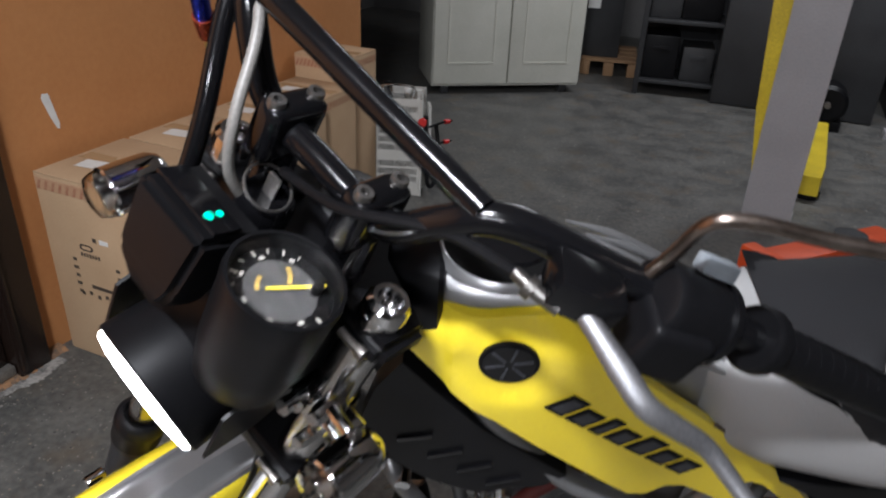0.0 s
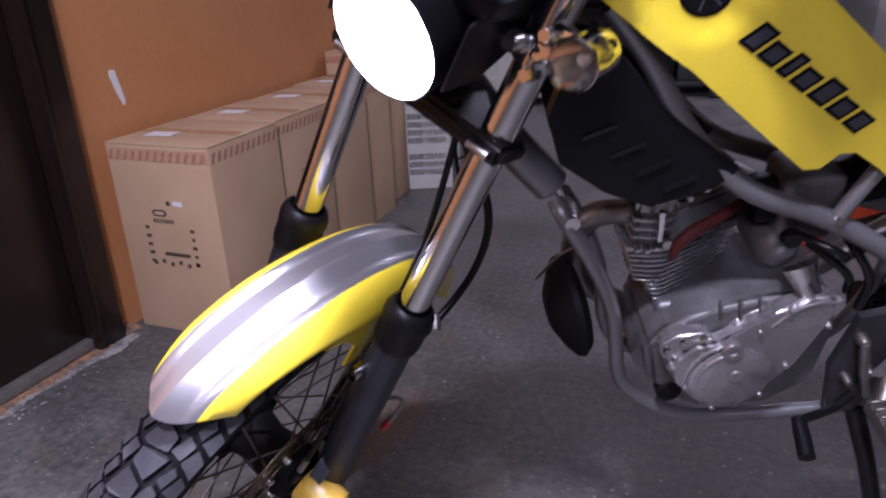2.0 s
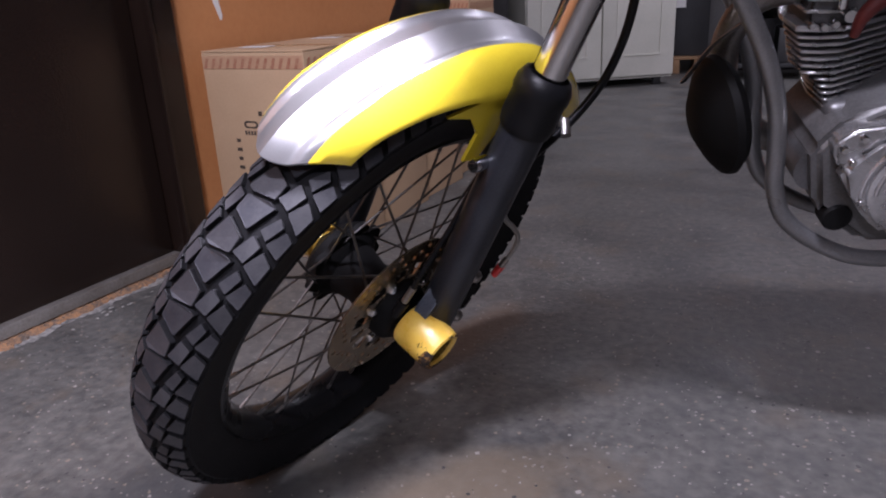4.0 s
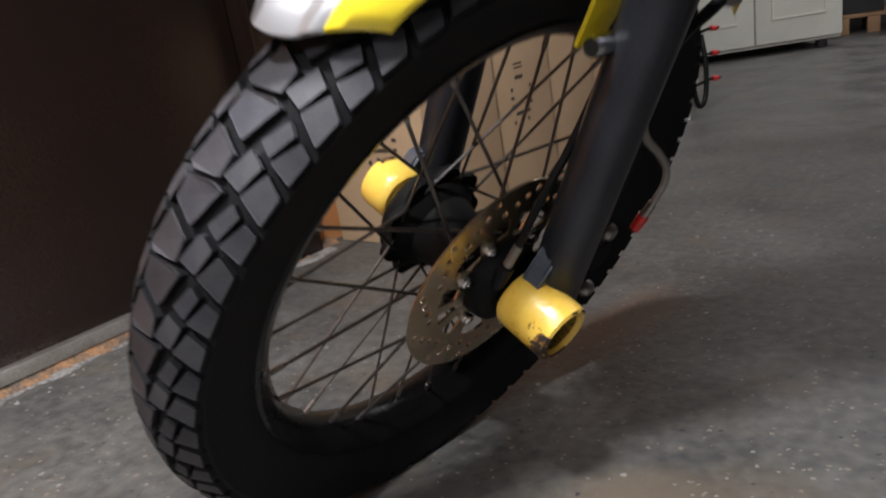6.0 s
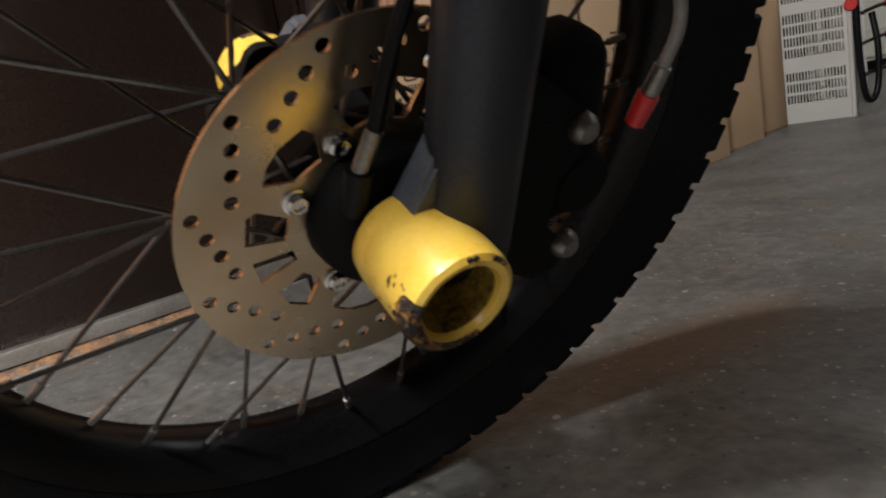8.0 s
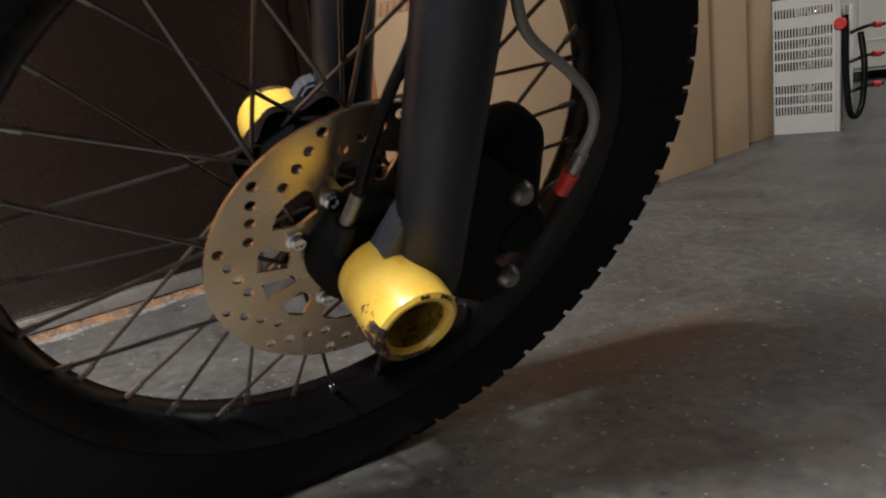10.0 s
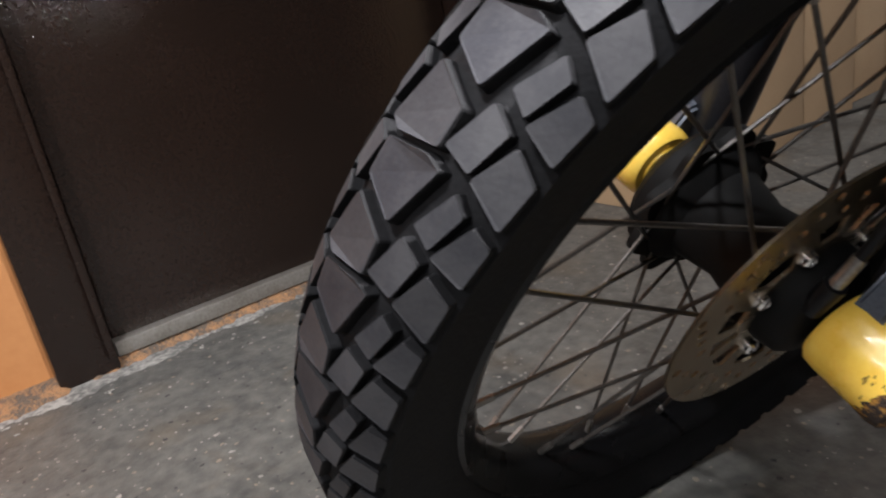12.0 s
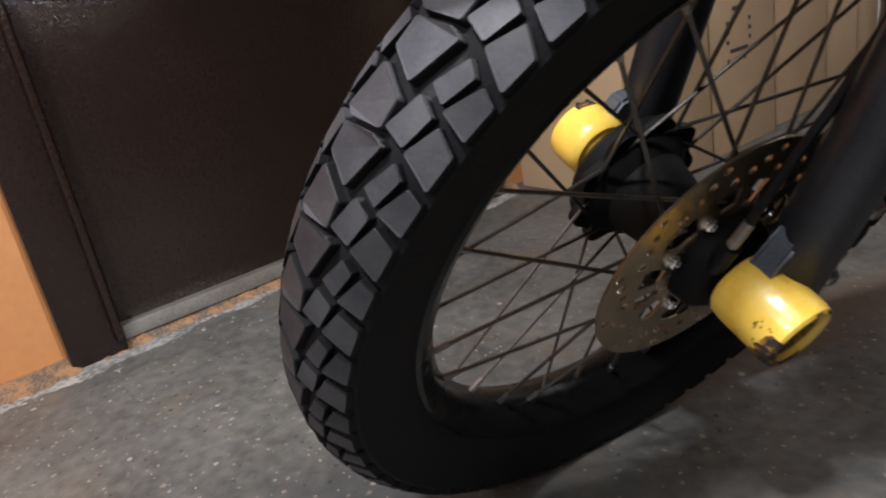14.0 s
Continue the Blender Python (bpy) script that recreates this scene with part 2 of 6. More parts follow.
def placed(name, data, parent=None, label="", m=None):
    ob = new(name, data)
    base = WORLD.get(parent, Matrix()) if parent else Matrix()
    m = m if m is not None else base
    ob.parent = parent
    ob.matrix_basis = base.inverted() @ m
    WORLD[ob] = m
    if label:
        ob["label"] = label
    return ob


def empty(name, m, label, category, **more):
    ob = new(name)
    ob.empty_display_size = 0.05
    ob.matrix_basis = m
    WORLD[ob] = m
    return tagged(ob, label, category, **more)


def block(size, centre=(0, 0, 0), bevel=0.004, turn=None, segments=2, bm=None):
    own = bmesh.new()
    bmesh.ops.create_cube(own, size=1)
    bmesh.ops.scale(own, vec=size, verts=own.verts)
    if bevel:
        bmesh.ops.bevel(own, geom=own.edges[:], offset=min(bevel, min(size) * 0.45), segments=segments, affect="EDGES", profile=0.6)
    m = Matrix.Translation(centre)
    if turn is not None:
        m = m @ Euler([radians(c) for c in turn]).to_matrix().to_4x4()
    bmesh.ops.transform(own, matrix=m, verts=own.verts)
    return own if bm is None else join(bm, own)


def join(bm, *others):
    for o in others:
        data = bpy.data.meshes.new("scratch")
        o.to_mesh(data)
        o.free()
        bm.from_mesh(data)
        bpy.data.meshes.remove(data)
    return bm


def curve(points, steps=6):
    """A smooth line through the points (Catmull-Rom)."""
    p = [Vector(q) for q in points]
    if len(p) < 3:
        return p
    q = [p[0] * 2 - p[1]] + p + [p[-1] * 2 - p[-2]]
    out = []
    for i in range(1, len(q) - 2):
        for k in range(steps):
            t = k / steps
            out.append(0.5 * (2 * q[i] + (q[i + 1] - q[i - 1]) * t + (2 * q[i - 1] - 5 * q[i] + 4 * q[i + 1] - q[i + 2]) * t * t
                              + (3 * q[i] - q[i - 1] - 3 * q[i + 1] + q[i + 2]) * t ** 3))
    return out + [p[-1]]


def tube(points, radius, sides=12, steps=6, flat=1.0, caps=True, bm=None):
    """A round bar along a smooth line; radius may be a list, one for each given point."""
    line = curve(points, steps)
    n = len(line)
    if isinstance(radius, (list, tuple)):
        radii = [float(np.interp(i / (n - 1) * (len(radius) - 1), range(len(radius)), radius)) for i in range(n)]
    else:
        radii = [radius] * n
    own = bmesh.new()
    rings, side = [], None
    for i, c in enumerate(line):
        along = (line[min(i + 1, n - 1)] - line[max(i - 1, 0)]).normalized()
        if side is None:
            side = along.orthogonal().normalized()
        side = (side - along * side.dot(along)).normalized()
        other = along.cross(side)
        rings.append([own.verts.new(c + (side * math.cos(a) + other * math.sin(a) * flat) * radii[i])
                      for a in (2 * math.pi * k / sides for k in range(sides))])
    for r, s in zip(rings, rings[1:]):
        for k in range(sides):
            own.faces.new((r[k], r[(k + 1) % sides], s[(k + 1) % sides], s[k]))
    if caps:
        own.faces.new(rings[0][::-1])
        own.faces.new(rings[-1])
    return own if bm is None else join(bm, own)


def lathe(profile, axis="y", seg=48, centre=(0, 0, 0), close=False, bm=None, turn=None):
    """Spins a profile of (radius, along) round an axis."""
    own = bmesh.new()
    rings = []
    for r, h in profile:
        ring = []
        for k in range(seg):
            a = 2 * math.pi * k / seg
            c, s = math.cos(a) * r, math.sin(a) * r
            ring.append(own.verts.new({"y": (c, h, s), "z": (c, s, h), "x": (h, c, s)}[axis]))
        rings.append(ring)
    pairs = list(zip(rings, rings[1:])) + ([(rings[-1], rings[0])] if close else [])
    for r, s in pairs:
        for k in range(seg):
            own.faces.new((r[k], r[(k + 1) % seg], s[(k + 1) % seg], s[k]))
    if not close:
        for ring, (r, _) in ((rings[0], profile[0]), (rings[-1], profile[-1])):
            if r > 1e-4:
                own.faces.new(ring)
    bmesh.ops.remove_doubles(own, verts=own.verts, dist=1e-5)
    m = Matrix.Translation(centre)
    if turn is not None:
        m = m @ Euler([radians(c) for c in turn]).to_matrix().to_4x4()
    bmesh.ops.transform(own, matrix=m, verts=own.verts)
    return own if bm is None else join(bm, own)


def loft(rings, caps=True):
    """A skin over closed rings of equal count."""
    bm = bmesh.new()
    made = [[bm.verts.new(p) for p in ring] for ring in rings]
    count = len(rings[0])
    for r, s in zip(made, made[1:]):
        for k in range(count):
            bm.faces.new((r[k], r[(k + 1) % count], s[(k + 1) % count], s[k]))
    if caps:
        bm.faces.new(made[0][::-1])
        bm.faces.new(made[-1])
    return bm


def plate(outer, holes=(), thick=0.004, y=0.0, shape=None, cell=0.0, bm=None):
    """A sheet in the x-z plane with holes; shape(x, z) gives its y, and thick goes along +y."""
    own = bmesh.new()
    loops = []
    for loop in (outer, *holes):
        vs = [own.verts.new((x, 0, z)) for x, z in loop]
        loops += [own.edges.new((vs[i], vs[(i + 1) % len(vs)])) for i in range(len(vs))]
    bmesh.ops.triangle_fill(own, use_beauty=True, use_dissolve=False, edges=loops, normal=(0, 1, 0))
    if cell:
        xs, zs = [p[0] for p in outer], [p[1] for p in outer]
        for axis, lo, hi in ((0, min(xs), max(xs)), (2, min(zs), max(zs))):
            k = lo + cell
            while k < hi:
                co, no = [0, 0, 0], [0, 0, 0]
                co[axis], no[axis] = k, 1
                bmesh.ops.bisect_plane(own, geom=own.verts[:] + own.edges[:] + own.faces[:], plane_co=co, plane_no=no)
                k += cell
    for v in own.verts:
        v.co.y = y if shape is None else shape(v.co.x, v.co.z)
    edge = [e for e in own.edges if len(e.link_faces) == 1]
    twin = {}
    front = own.faces[:]
    for v in own.verts[:]:
        twin[v] = own.verts.new(v.co + Vector((0, thick, 0)))
    for f in front:
        own.faces.new([twin[v] for v in reversed(f.verts)])
    for e in edge:
        p, q = e.verts
        own.faces.new((p, q, twin[q], twin[p]))
    return own if bm is None else join(bm, own)


def circle(cx, cz, r, n=16, start=0.0):
    return [(cx + r * math.cos(start + 2 * math.pi * k / n), cz + r * math.sin(start + 2 * math.pi * k / n)) for k in range(n)]


def rod(p, q, r, sides=10, bm=None):
    return tube([p, q], r, sides, bm=bm)


# ---- the room ----
WX = -0.99


def slab(name, lo, hi, material, label, parent=None, bevel=0.0, category="", kind="structure"):
    size = [h - l for l, h in zip(lo, hi)]
    mid = [(l + h) / 2 for l, h in zip(lo, hi)]
    ob = part(name, block(size, mid, bevel), material, parent, label, smooth=bool(bevel))
    return tagged(ob, label, category or name.split("_")[0], kind=kind)


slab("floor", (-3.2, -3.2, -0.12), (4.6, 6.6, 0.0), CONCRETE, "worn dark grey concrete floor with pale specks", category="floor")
slab("wall_west", (WX - 0.15, 0.72, 0), (WX, 2.52, 2.9), WALLP, "orange painted wall beside the brown door", category="wall")
slab("wall_west_near", (WX - 0.15, -3.2, 0), (WX, -0.28, 2.9), WALLP, "orange painted wall beside the door frame", category="wall")
slab("wall_west_over_door", (WX - 0.15, -0.28, 2.1), (WX, 0.72, 2.9), WALLP, "orange painted wall over the door", category="wall")
slab("wall_recess", (-3.2, 2.52, 0), (WX - 0.15, 2.67, 2.9), WALLD, "dim plastered return wall", category="wall")
slab("wall_far_west", (-3.35, 2.67, 0), (-3.2, 6.6, 2.9), WALLD, "dim plastered side wall", category="wall")
slab("wall_north", (-3.35, 6.6, 0), (4.75, 6.75, 2.9), WALLD, "dim grey back wall of the workshop", category="wall")
slab("wall_east", (4.6, -3.2, 0), (4.75, 6.6, 2.9), WALLD, "dim grey workshop wall", category="wall")
slab("wall_south", (-1.14, -3.35, 0), (4.75, -3.2, 2.9), WALLD, "plain grey workshop wall", category="wall")
slab("ceiling", (-3.35, -3.35, 2.9), (4.75, 6.75, 3.02), CEIL, "plain pale ceiling", category="ceiling")

# brown steel door in its frame
door = empty("door_1", pose(WX, 0.22, 0), "dark brown hammered-paint steel door, closed, in its frame", "door", kind="structure")
DW0, DW1, DH = -0.28, 0.72, 2.1
part("door_leaf", block((0.045, 0.80, DH - 0.12), (WX - 0.02, 0.22, 0.035 + (DH - 0.12) / 2), 0.003), DOORM, door, m=Matrix())
for y0 in (DW0, DW1 - 0.095):
    bm = block((0.13, 0.095, DH), (WX - 0.025, y0 + 0.0475, DH / 2), 0.006)
    block((0.02, 0.012, DH - 0.05), (WX + 0.045, y0 + (0.085 if y0 < 0 else 0.01), DH / 2), 0.003, bm=bm)
    part("jamb", bm, DOORM, door, "glossy dark brown steel jamb", m=Matrix())
part("lintel", block((0.13, DW1 - DW0 - 0.19, 0.085), (WX - 0.025, 0.22, DH - 0.0425), 0.005), DOORM, door, m=Matrix())
STRIP = node_mat("grey_metal_strip", (0.30, 0.285, 0.26), 0.42, 0.55, (0.20, 0.18, 0.155), 20, 200, 0.5, 0.1)
bm = block((0.026, 0.806, 0.027), (WX + 0.014, 0.22, 0.0285), 0.003)
part("kick_strip", bm, STRIP, door, "dull metal threshold strip", m=Matrix())
# broken plaster edge under the door
CHALK = node_mat("pale_plaster_flake", (0.40, 0.385, 0.355), 0.9, 0, (0.26, 0.245, 0.22), 30, 200, 0.5, 0.4)
SEDIMENT = node_mat("orange_plaster_crumbs", (0.32, 0.17, 0.08), 0.9, 0, (0.11, 0.085, 0.065), 34, 180, 0.45, 0.9, bump_distance=0.006, edges=(0.42, 0.58))
rng = random.Random(4)
bm = bmesh.new()
rows = []
for k in range(121):
    y = -0.40 + k * 0.0098
    d = 0.010 + 0.014 * rng.random() + 0.006 * math.sin(k * 0.37) + (0.02 if y < -0.27 else 0)
    rows.append([bm.verts.new(p) for p in ((WX - 0.005, y, 0.016), (WX + 0.020, y, 0.011 + 0.004 * rng.random()),
                                          (WX + 0.022 + d * 0.5, y, 0.005 + 0.006 * rng.random()), (WX + 0.026 + d, y, -0.002))])
for p, q in zip(rows, rows[1:]):
    for c in range(3):
        bm.faces.new((p[c], q[c], q[c + 1], p[c + 1]))
tagged(part("trim", bm, SEDIMENT), "crumbling orange plaster edge under the brown door", "trim", kind="structure")


def flake(name, cx, cy, rx, ry, h, material, label, sides=9):
    """A low ragged scab lying on the floor."""
    bm = bmesh.new()
    spin = rng.random() * 6
    rough = [0.6 + 0.7 * rng.random() for _ in range(sides)]
    low = [bm.verts.new((cx + math.cos(2 * math.pi * k / sides + spin) * rx * r, cy + math.sin(2 * math.pi * k / sides + spin) * ry * r, -0.0005)) for k, r in enumerate(rough)]
    top = [bm.verts.new((cx + (v.co.x - cx) * 0.8, cy + (v.co.y - cy) * 0.8, h)) for v in low]
    for k in range(sides):
        bm.faces.new((low[k], low[(k + 1) % sides], top[(k + 1) % sides], top[k]))
    bm.faces.new(top)
    return bm


# smeared pale plaster on the floor before the door
SKIM = node_mat("smeared_plaster_skim", (0.33, 0.315, 0.29), 0.9, 0, (0.115, 0.112, 0.105), 16, 110, 0.45, 0.5, edges=(0.42, 0.60))
bm = bmesh.new()
rows = []
for k in range(161):
    y = -0.46 + k * 0.0075
    wide = 0.018 + 0.030 * max(0, math.sin(k * 0.045 + 0.6)) + 0.012 * rng.random() + 0.008 * math.sin(k * 0.31)
    rows.append([bm.verts.new(p) for p in ((WX + 0.026, y, -0.0005), (WX + 0.030, y, 0.0012), (WX + 0.030 + wide * 0.9, y, 0.0010), (WX + 0.032 + wide, y, -0.0006))])
for p, q in zip(rows, rows[1:]):
    for c in range(3):
        bm.faces.new((p[c], q[c], q[c + 1], p[c + 1]))
tagged(part("trim", bm, SKIM), "pale smeared plaster skim along the door foot", "trim", kind="structure")
bm = bmesh.new()
for k in range(60):
    y = -0.44 + 1.1 * rng.random() ** 1.3
    join(bm, flake("flake", WX + 0.045 + 0.075 * rng.random() ** 1.6, y, 0.0015 + 0.004 * rng.random() ** 2, 0.002 + 0.007 * rng.random() ** 2, 0.0008, CHALK, ""))
tagged(part("plaster_crumbs", bm, CHALK, smooth=False), "pale plaster crumbs lying along the door foot", "debris", kind="stuff")
# chip in the wall paint
tagged(part("trim", plate([(0.888, 0.704), (0.894, 0.715), (0.911, 0.712), (0.928, 0.629), (0.925, 0.614), (0.918, 0.616), (0.901, 0.659)],
                          thick=0.0015), PAPER, m=Matrix.Translation((WX + 0.001, 0, 0)) @ pose(0, 0, 0, 0, 0, 90)),
       "pale chip in the orange wall paint", "trim", kind="structure")


# ---- cardboard boxes along the wall ----
def carton(x0, x1, y0, y1, h, printed=True, side_print=False, label="brown cardboard carton with printed front, standing by the orange wall"):
    box = empty("cardboard_box", pose((x0 + x1) / 2, (y0 + y1) / 2, 0), label, "box", group="cartons along the wall")
    w, d = x1 - x0, y1 - y0
    cx, cy = (x0 + x1) / 2, (y0 + y1) / 2
    bm = block((w, d, h - 0.004), (cx, cy, (h - 0.004) / 2), 0.004)
    body = part("carton", bm, CARD, box, m=Matrix())
    for k, yy in enumerate((y0 + d * 0.25, y0 + d * 0.75)):
        part("flap", block((w - 0.002, d * 0.5 - 0.002, 0.004), (cx, yy, h - 0.0012), 0.0012), CARD, box, m=Matrix())
    part("tape", block((w * 0.98, 0.0012, 0.032), (cx, y0 - 0.0004, h - 0.028), 0), TAPE, box, "red printed packing tape", m=Matrix(), smooth=False)
    red = bpy.data.materials["red_hatch_print"] if "red_hatch_print" in bpy.data.materials else node_mat("red_hatch_print", (0.30, 0.10, 0.06), 0.5, 0, (0.42, 0.24, 0.14), 40, 160, 0.5, 0.03, edges=(0.3, 0.75))
    for side in (0, 1):
        run, count = (w, 13) if side == 0 else (d, 12)
        for k in range(count):
            u0 = run * (0.02 + 0.96 * k / count)
            quad = [(u0 + du, h - 0.044 + dz) for du, dz in ((0.0, 0.0), (0.010, 0.0), (0.020, 0.026), (0.010, 0.026))]
            hatch = bmesh.new()
            hatch.faces.new([hatch.verts.new((x0 + u, y0 - 0.0016, z) if side == 0 else (x1 + 0.0008, y0 + u, z)) for u, z in quad])
            part("tape_print", hatch, red, body, m=Matrix(), smooth=False)
    part("tape", block((w * 0.9, 0.045, 0.0012), (cx, cy, h + 0.0012), 0), node_mat("clear_tape", (0.40, 0.27, 0.14), 0.25, 0, (0.37, 0.24, 0.13), 10, 100, 0.3, 0.02)
         if "clear_tape" not in bpy.data.materials else bpy.data.materials["clear_tape"], box, m=Matrix(), smooth=False)
    part("label", block((0.085, 0.05, 0.001), (x0 + 0.10, y0 + d * 0.35, h + 0.0022), 0, turn=(0, 0, 6)), PAPER, box, "white paper label", m=Matrix(), smooth=False)
    if printed:
        yy = y0 - 0.0006

        def bar(name, u, z, bw, bh, material=INK, label=""):
            part(name, block((bw, 0.001, bh), (x0 + u * w, yy, z * h), 0), material, box, label, m=Matrix(), smooth=False)
        ring = bmesh.new()
        pts = [(x0 + w * 0.42 + a * 0.0235, h * 0.655 + b * 0.0095) for a, b in
               ((-0.7, -1), (0.7, -1), (1, -0.4), (1, 0.4), (0.7, 1), (-0.7, 1), (-1, 0.4), (-1, -0.4))]
        hole = [(x0 + w * 0.42 + (px - x0 - w * 0.42) * 0.72, h * 0.655 + (pz - h * 0.655) * 0.55) for px, pz in pts]
        part("logo", plate(pts, [hole], 0.001, yy), INK, box, m=Matrix(), smooth=False)
        ring.free()
        bar("label", 0.62, 0.71, 0.03, 0.013, PAPER, "small white sticker")
        bar("lettering", 0.525, 0.71, 0.012, 0.012)
        for k in range(7):
            bar("lettering", 0.36 + k * 0.03, 0.615, 0.006, 0.011)
        for k in range(5):
            zz = 0.575 - k * 0.045
            bar("lettering", 0.27, zz, 0.013 + 0.004 * (k % 2), 0.009)
            bar("lettering", 0.72, zz, 0.010 + 0.004 * ((k + 1) % 2), 0.009)
        bar("lettering", 0.53, 0.44, 0.085, 0.010)
        for k in range(6):
            bar("lettering", 0.29 + k * 0.085, 0.385 + 0.012 * (k % 2), 0.011, 0.011)
        marks = [(0.44, 0.66, 0.044, 0.004), (0.44, 0.68, 0.044, 0.004), (0.44, 0.615, 0.040, 0.010), (0.30, 0.56, 0.013, 0.009), (0.30, 0.52, 0.015, 0.009), (0.30, 0.48, 0.013, 0.009),
                 (0.62, 0.56, 0.011, 0.009), (0.62, 0.52, 0.013, 0.009), (0.62, 0.48, 0.011, 0.009), (0.46, 0.44, 0.075, 0.009), (0.30, 0.40, 0.010, 0.010), (0.42, 0.40, 0.010, 0.010), (0.54, 0.40, 0.010, 0.010)]
        for u, z, bw, bh in marks if side_print else ():
            yc, zc = y0 + u * d, z * h
            mark = bmesh.new()
            mark.faces.new([mark.verts.new((x1 + 0.0007, yc + a * bw / 2, zc + b * bh / 2)) for a, b in ((-1, -1), (1, -1), (1, 1), (-1, 1))])
            part("lettering", mark, INK, body, m=Matrix(), smooth=False)
    return box


carton(-0.958, -0.622, 0.796, 1.10, 0.542)
carton(-0.952, -0.636, 1.11, 1.40, 0.542, side_print=True)
carton(-0.955, -0.655, 1.41, 1.70, 0.537)
carton(-0.955, -0.690, 1.71, 1.96, 0.542)
carton(-0.965, -0.735, 1.97, 2.20, 0.63, label="taller brown cardboard carton at the end of the row")


# ---- back of the workshop ----
cabinet = empty("cabinet", pose(-0.819, 4.088, 0, 0, 0, 35.2), "aged white panelled wooden cabinet with two doors", "cabinet")
part("body", block((0.986, 0.5, 1.9), (0, 0.27, 1.0), 0.006), WHITEW, cabinet)
for sx in (-0.246, 0.246):
    leaf = part("door", block((0.482, 0.025, 1.86), (sx, 0.006, 1.0), 0.004), WHITEW, cabinet)
    for z0, z1 in ((0.20, 0.95), (1.05, 1.85)):
        bm = plate([(sx - 0.15, z0), (sx + 0.15, z0), (sx + 0.15, z1), (sx - 0.15, z1)],
                   [[(sx - 0.142, z0 + 0.008), (sx + 0.142, z0 + 0.008), (sx + 0.142, z1 - 0.008), (sx - 0.142, z1 - 0.008)]], 0.006, -0.011)
        part("panel_moulding", bm, WHITEW, leaf, smooth=False)
for sx in (-0.4, 0.4):
    for sy in (0.06, 0.48):
        part("foot", block((0.05, 0.05, 0.05), (sx, sy, 0.025), 0.004), DARKM, cabinet)

locker = empty("locker", pose(-0.37, 4.98, 0, 0, 0, 12), "dark grey steel cabinet with a white notice, standing on a pallet", "cabinet")
part("body", block((0.27, 0.5, 1.7), (-0.06, 0.3, 0.97), 0.006), DARKM, locker)
part("notice", block((0.085, 0.003, 0.085), (-0.135, 0.0475, 0.50), 0), PAPER, locker, "small white notice", smooth=False)
pallet = empty("pallet", pose(-0.37, 4.98, 0, 0, 0, 12), "raw wooden pallet under the dark cabinet", "pallet")
for k in range(4):
    part("board", block((0.40, 0.115, 0.02), (0.02, 0.04 + k * 0.15, 0.109), 0.003), WOODP, pallet)
for sx in (-0.15, 0.02, 0.19):
    part("bearer", block((0.07, 0.56, 0.098), (sx, 0.265, 0.049), 0.004), WOODP, pallet)

lift = empty("car_lift_post", pose(0.828, 2.70, 0, 0, 0, -4), "grey painted steel post of a car lift with yellow trim", "lift")
bm = loft([[(x, y, z) for x, y in ((-0.095, 0), (0.095, 0), (0.095, 0.14), (0.08, 0.14), (0.08, 0.018), (-0.08, 0.018), (-0.08, 0.14), (-0.095, 0.14))] for z in (0.02, 2.7)])
part("post", bm, GREYP, lift, smooth=False)
part("base_plate", block((0.20, 0.22, 0.02), (0, 0.10, 0.01), 0.003), GREYP, lift)
part("carriage", plate([(-0.096, 0.20), (-0.098, 0.90), (-0.168, 0.90), (-0.138, 0.48)], (), 0.012, 0.05), SAFETY, lift, "yellow painted carriage edge", smooth=False)
arm = empty("lift_arm", pose(0.995, 3.19, 0, 0, 0, -2), "yellow steel lift arm with a rubber pad, lowered to the floor", "lift arm")
part("beam", loft([[(x * s, y, z) for x, z in ((-0.06, 0.03), (0.06, 0.03), (0.055, 0.12), (-0.055, 0.12))] for s, y in ((1.0, 0.9), (0.95, 0.1), (0.7, -0.08))]), SAFETY, arm, smooth=False)
part("pad", lathe([(0.055, 0.0), (0.058, 0.03), (0.05, 0.035)], "z", 20, (0, -0.01, 0)), BLACKP, arm)

# dark rack and boxes added to darken the gap between locker and machine
rack = empty("filler_rack", pose(0.17, 4.62, 0, 0, 0, 9), "tall dark rack with boxes, added to fill the dark gap", "rack")
for sx in (-0.25, 0.25):
    for sy in (0.02, 0.40):
        part("upright", block((0.035, 0.035, 2.1), (sx, sy, 1.05), 0.003), DARKM, rack)
part("back_panel", block((0.50, 0.012, 2.0), (0, 0.41, 1.02), 0.002), DARKM, rack)
for z in (0.09, 0.48, 0.93, 1.40):
    part("shelf", block((0.52, 0.40, 0.025), (0, 0.21, z), 0.003), DARKM, rack)
for x, z, w, h, material in ((-0.12, 0.105, 0.22, 0.28, BLACKP), (0.12, 0.105, 0.20, 0.22, DARKM), (-0.13, 0.495, 0.19, 0.30, DARKM), (0.09, 0.495, 0.24, 0.24, BLACKP), (0.0, 0.945, 0.34, 0.20, DARKM)):
    bm = block((w, 0.28, h), (x, 0.20, z + h / 2), 0.008, None, 2)
    block((w * 0.5, 0.012, 0.03), (x, 0.056, z + h * 0.7), 0.003, bm=bm)
    tagged(part("storage_box", bm, material, m=WORLD[rack]), "dark box added on the rack to fill the dark gap", "box", group="boxes on the rack")

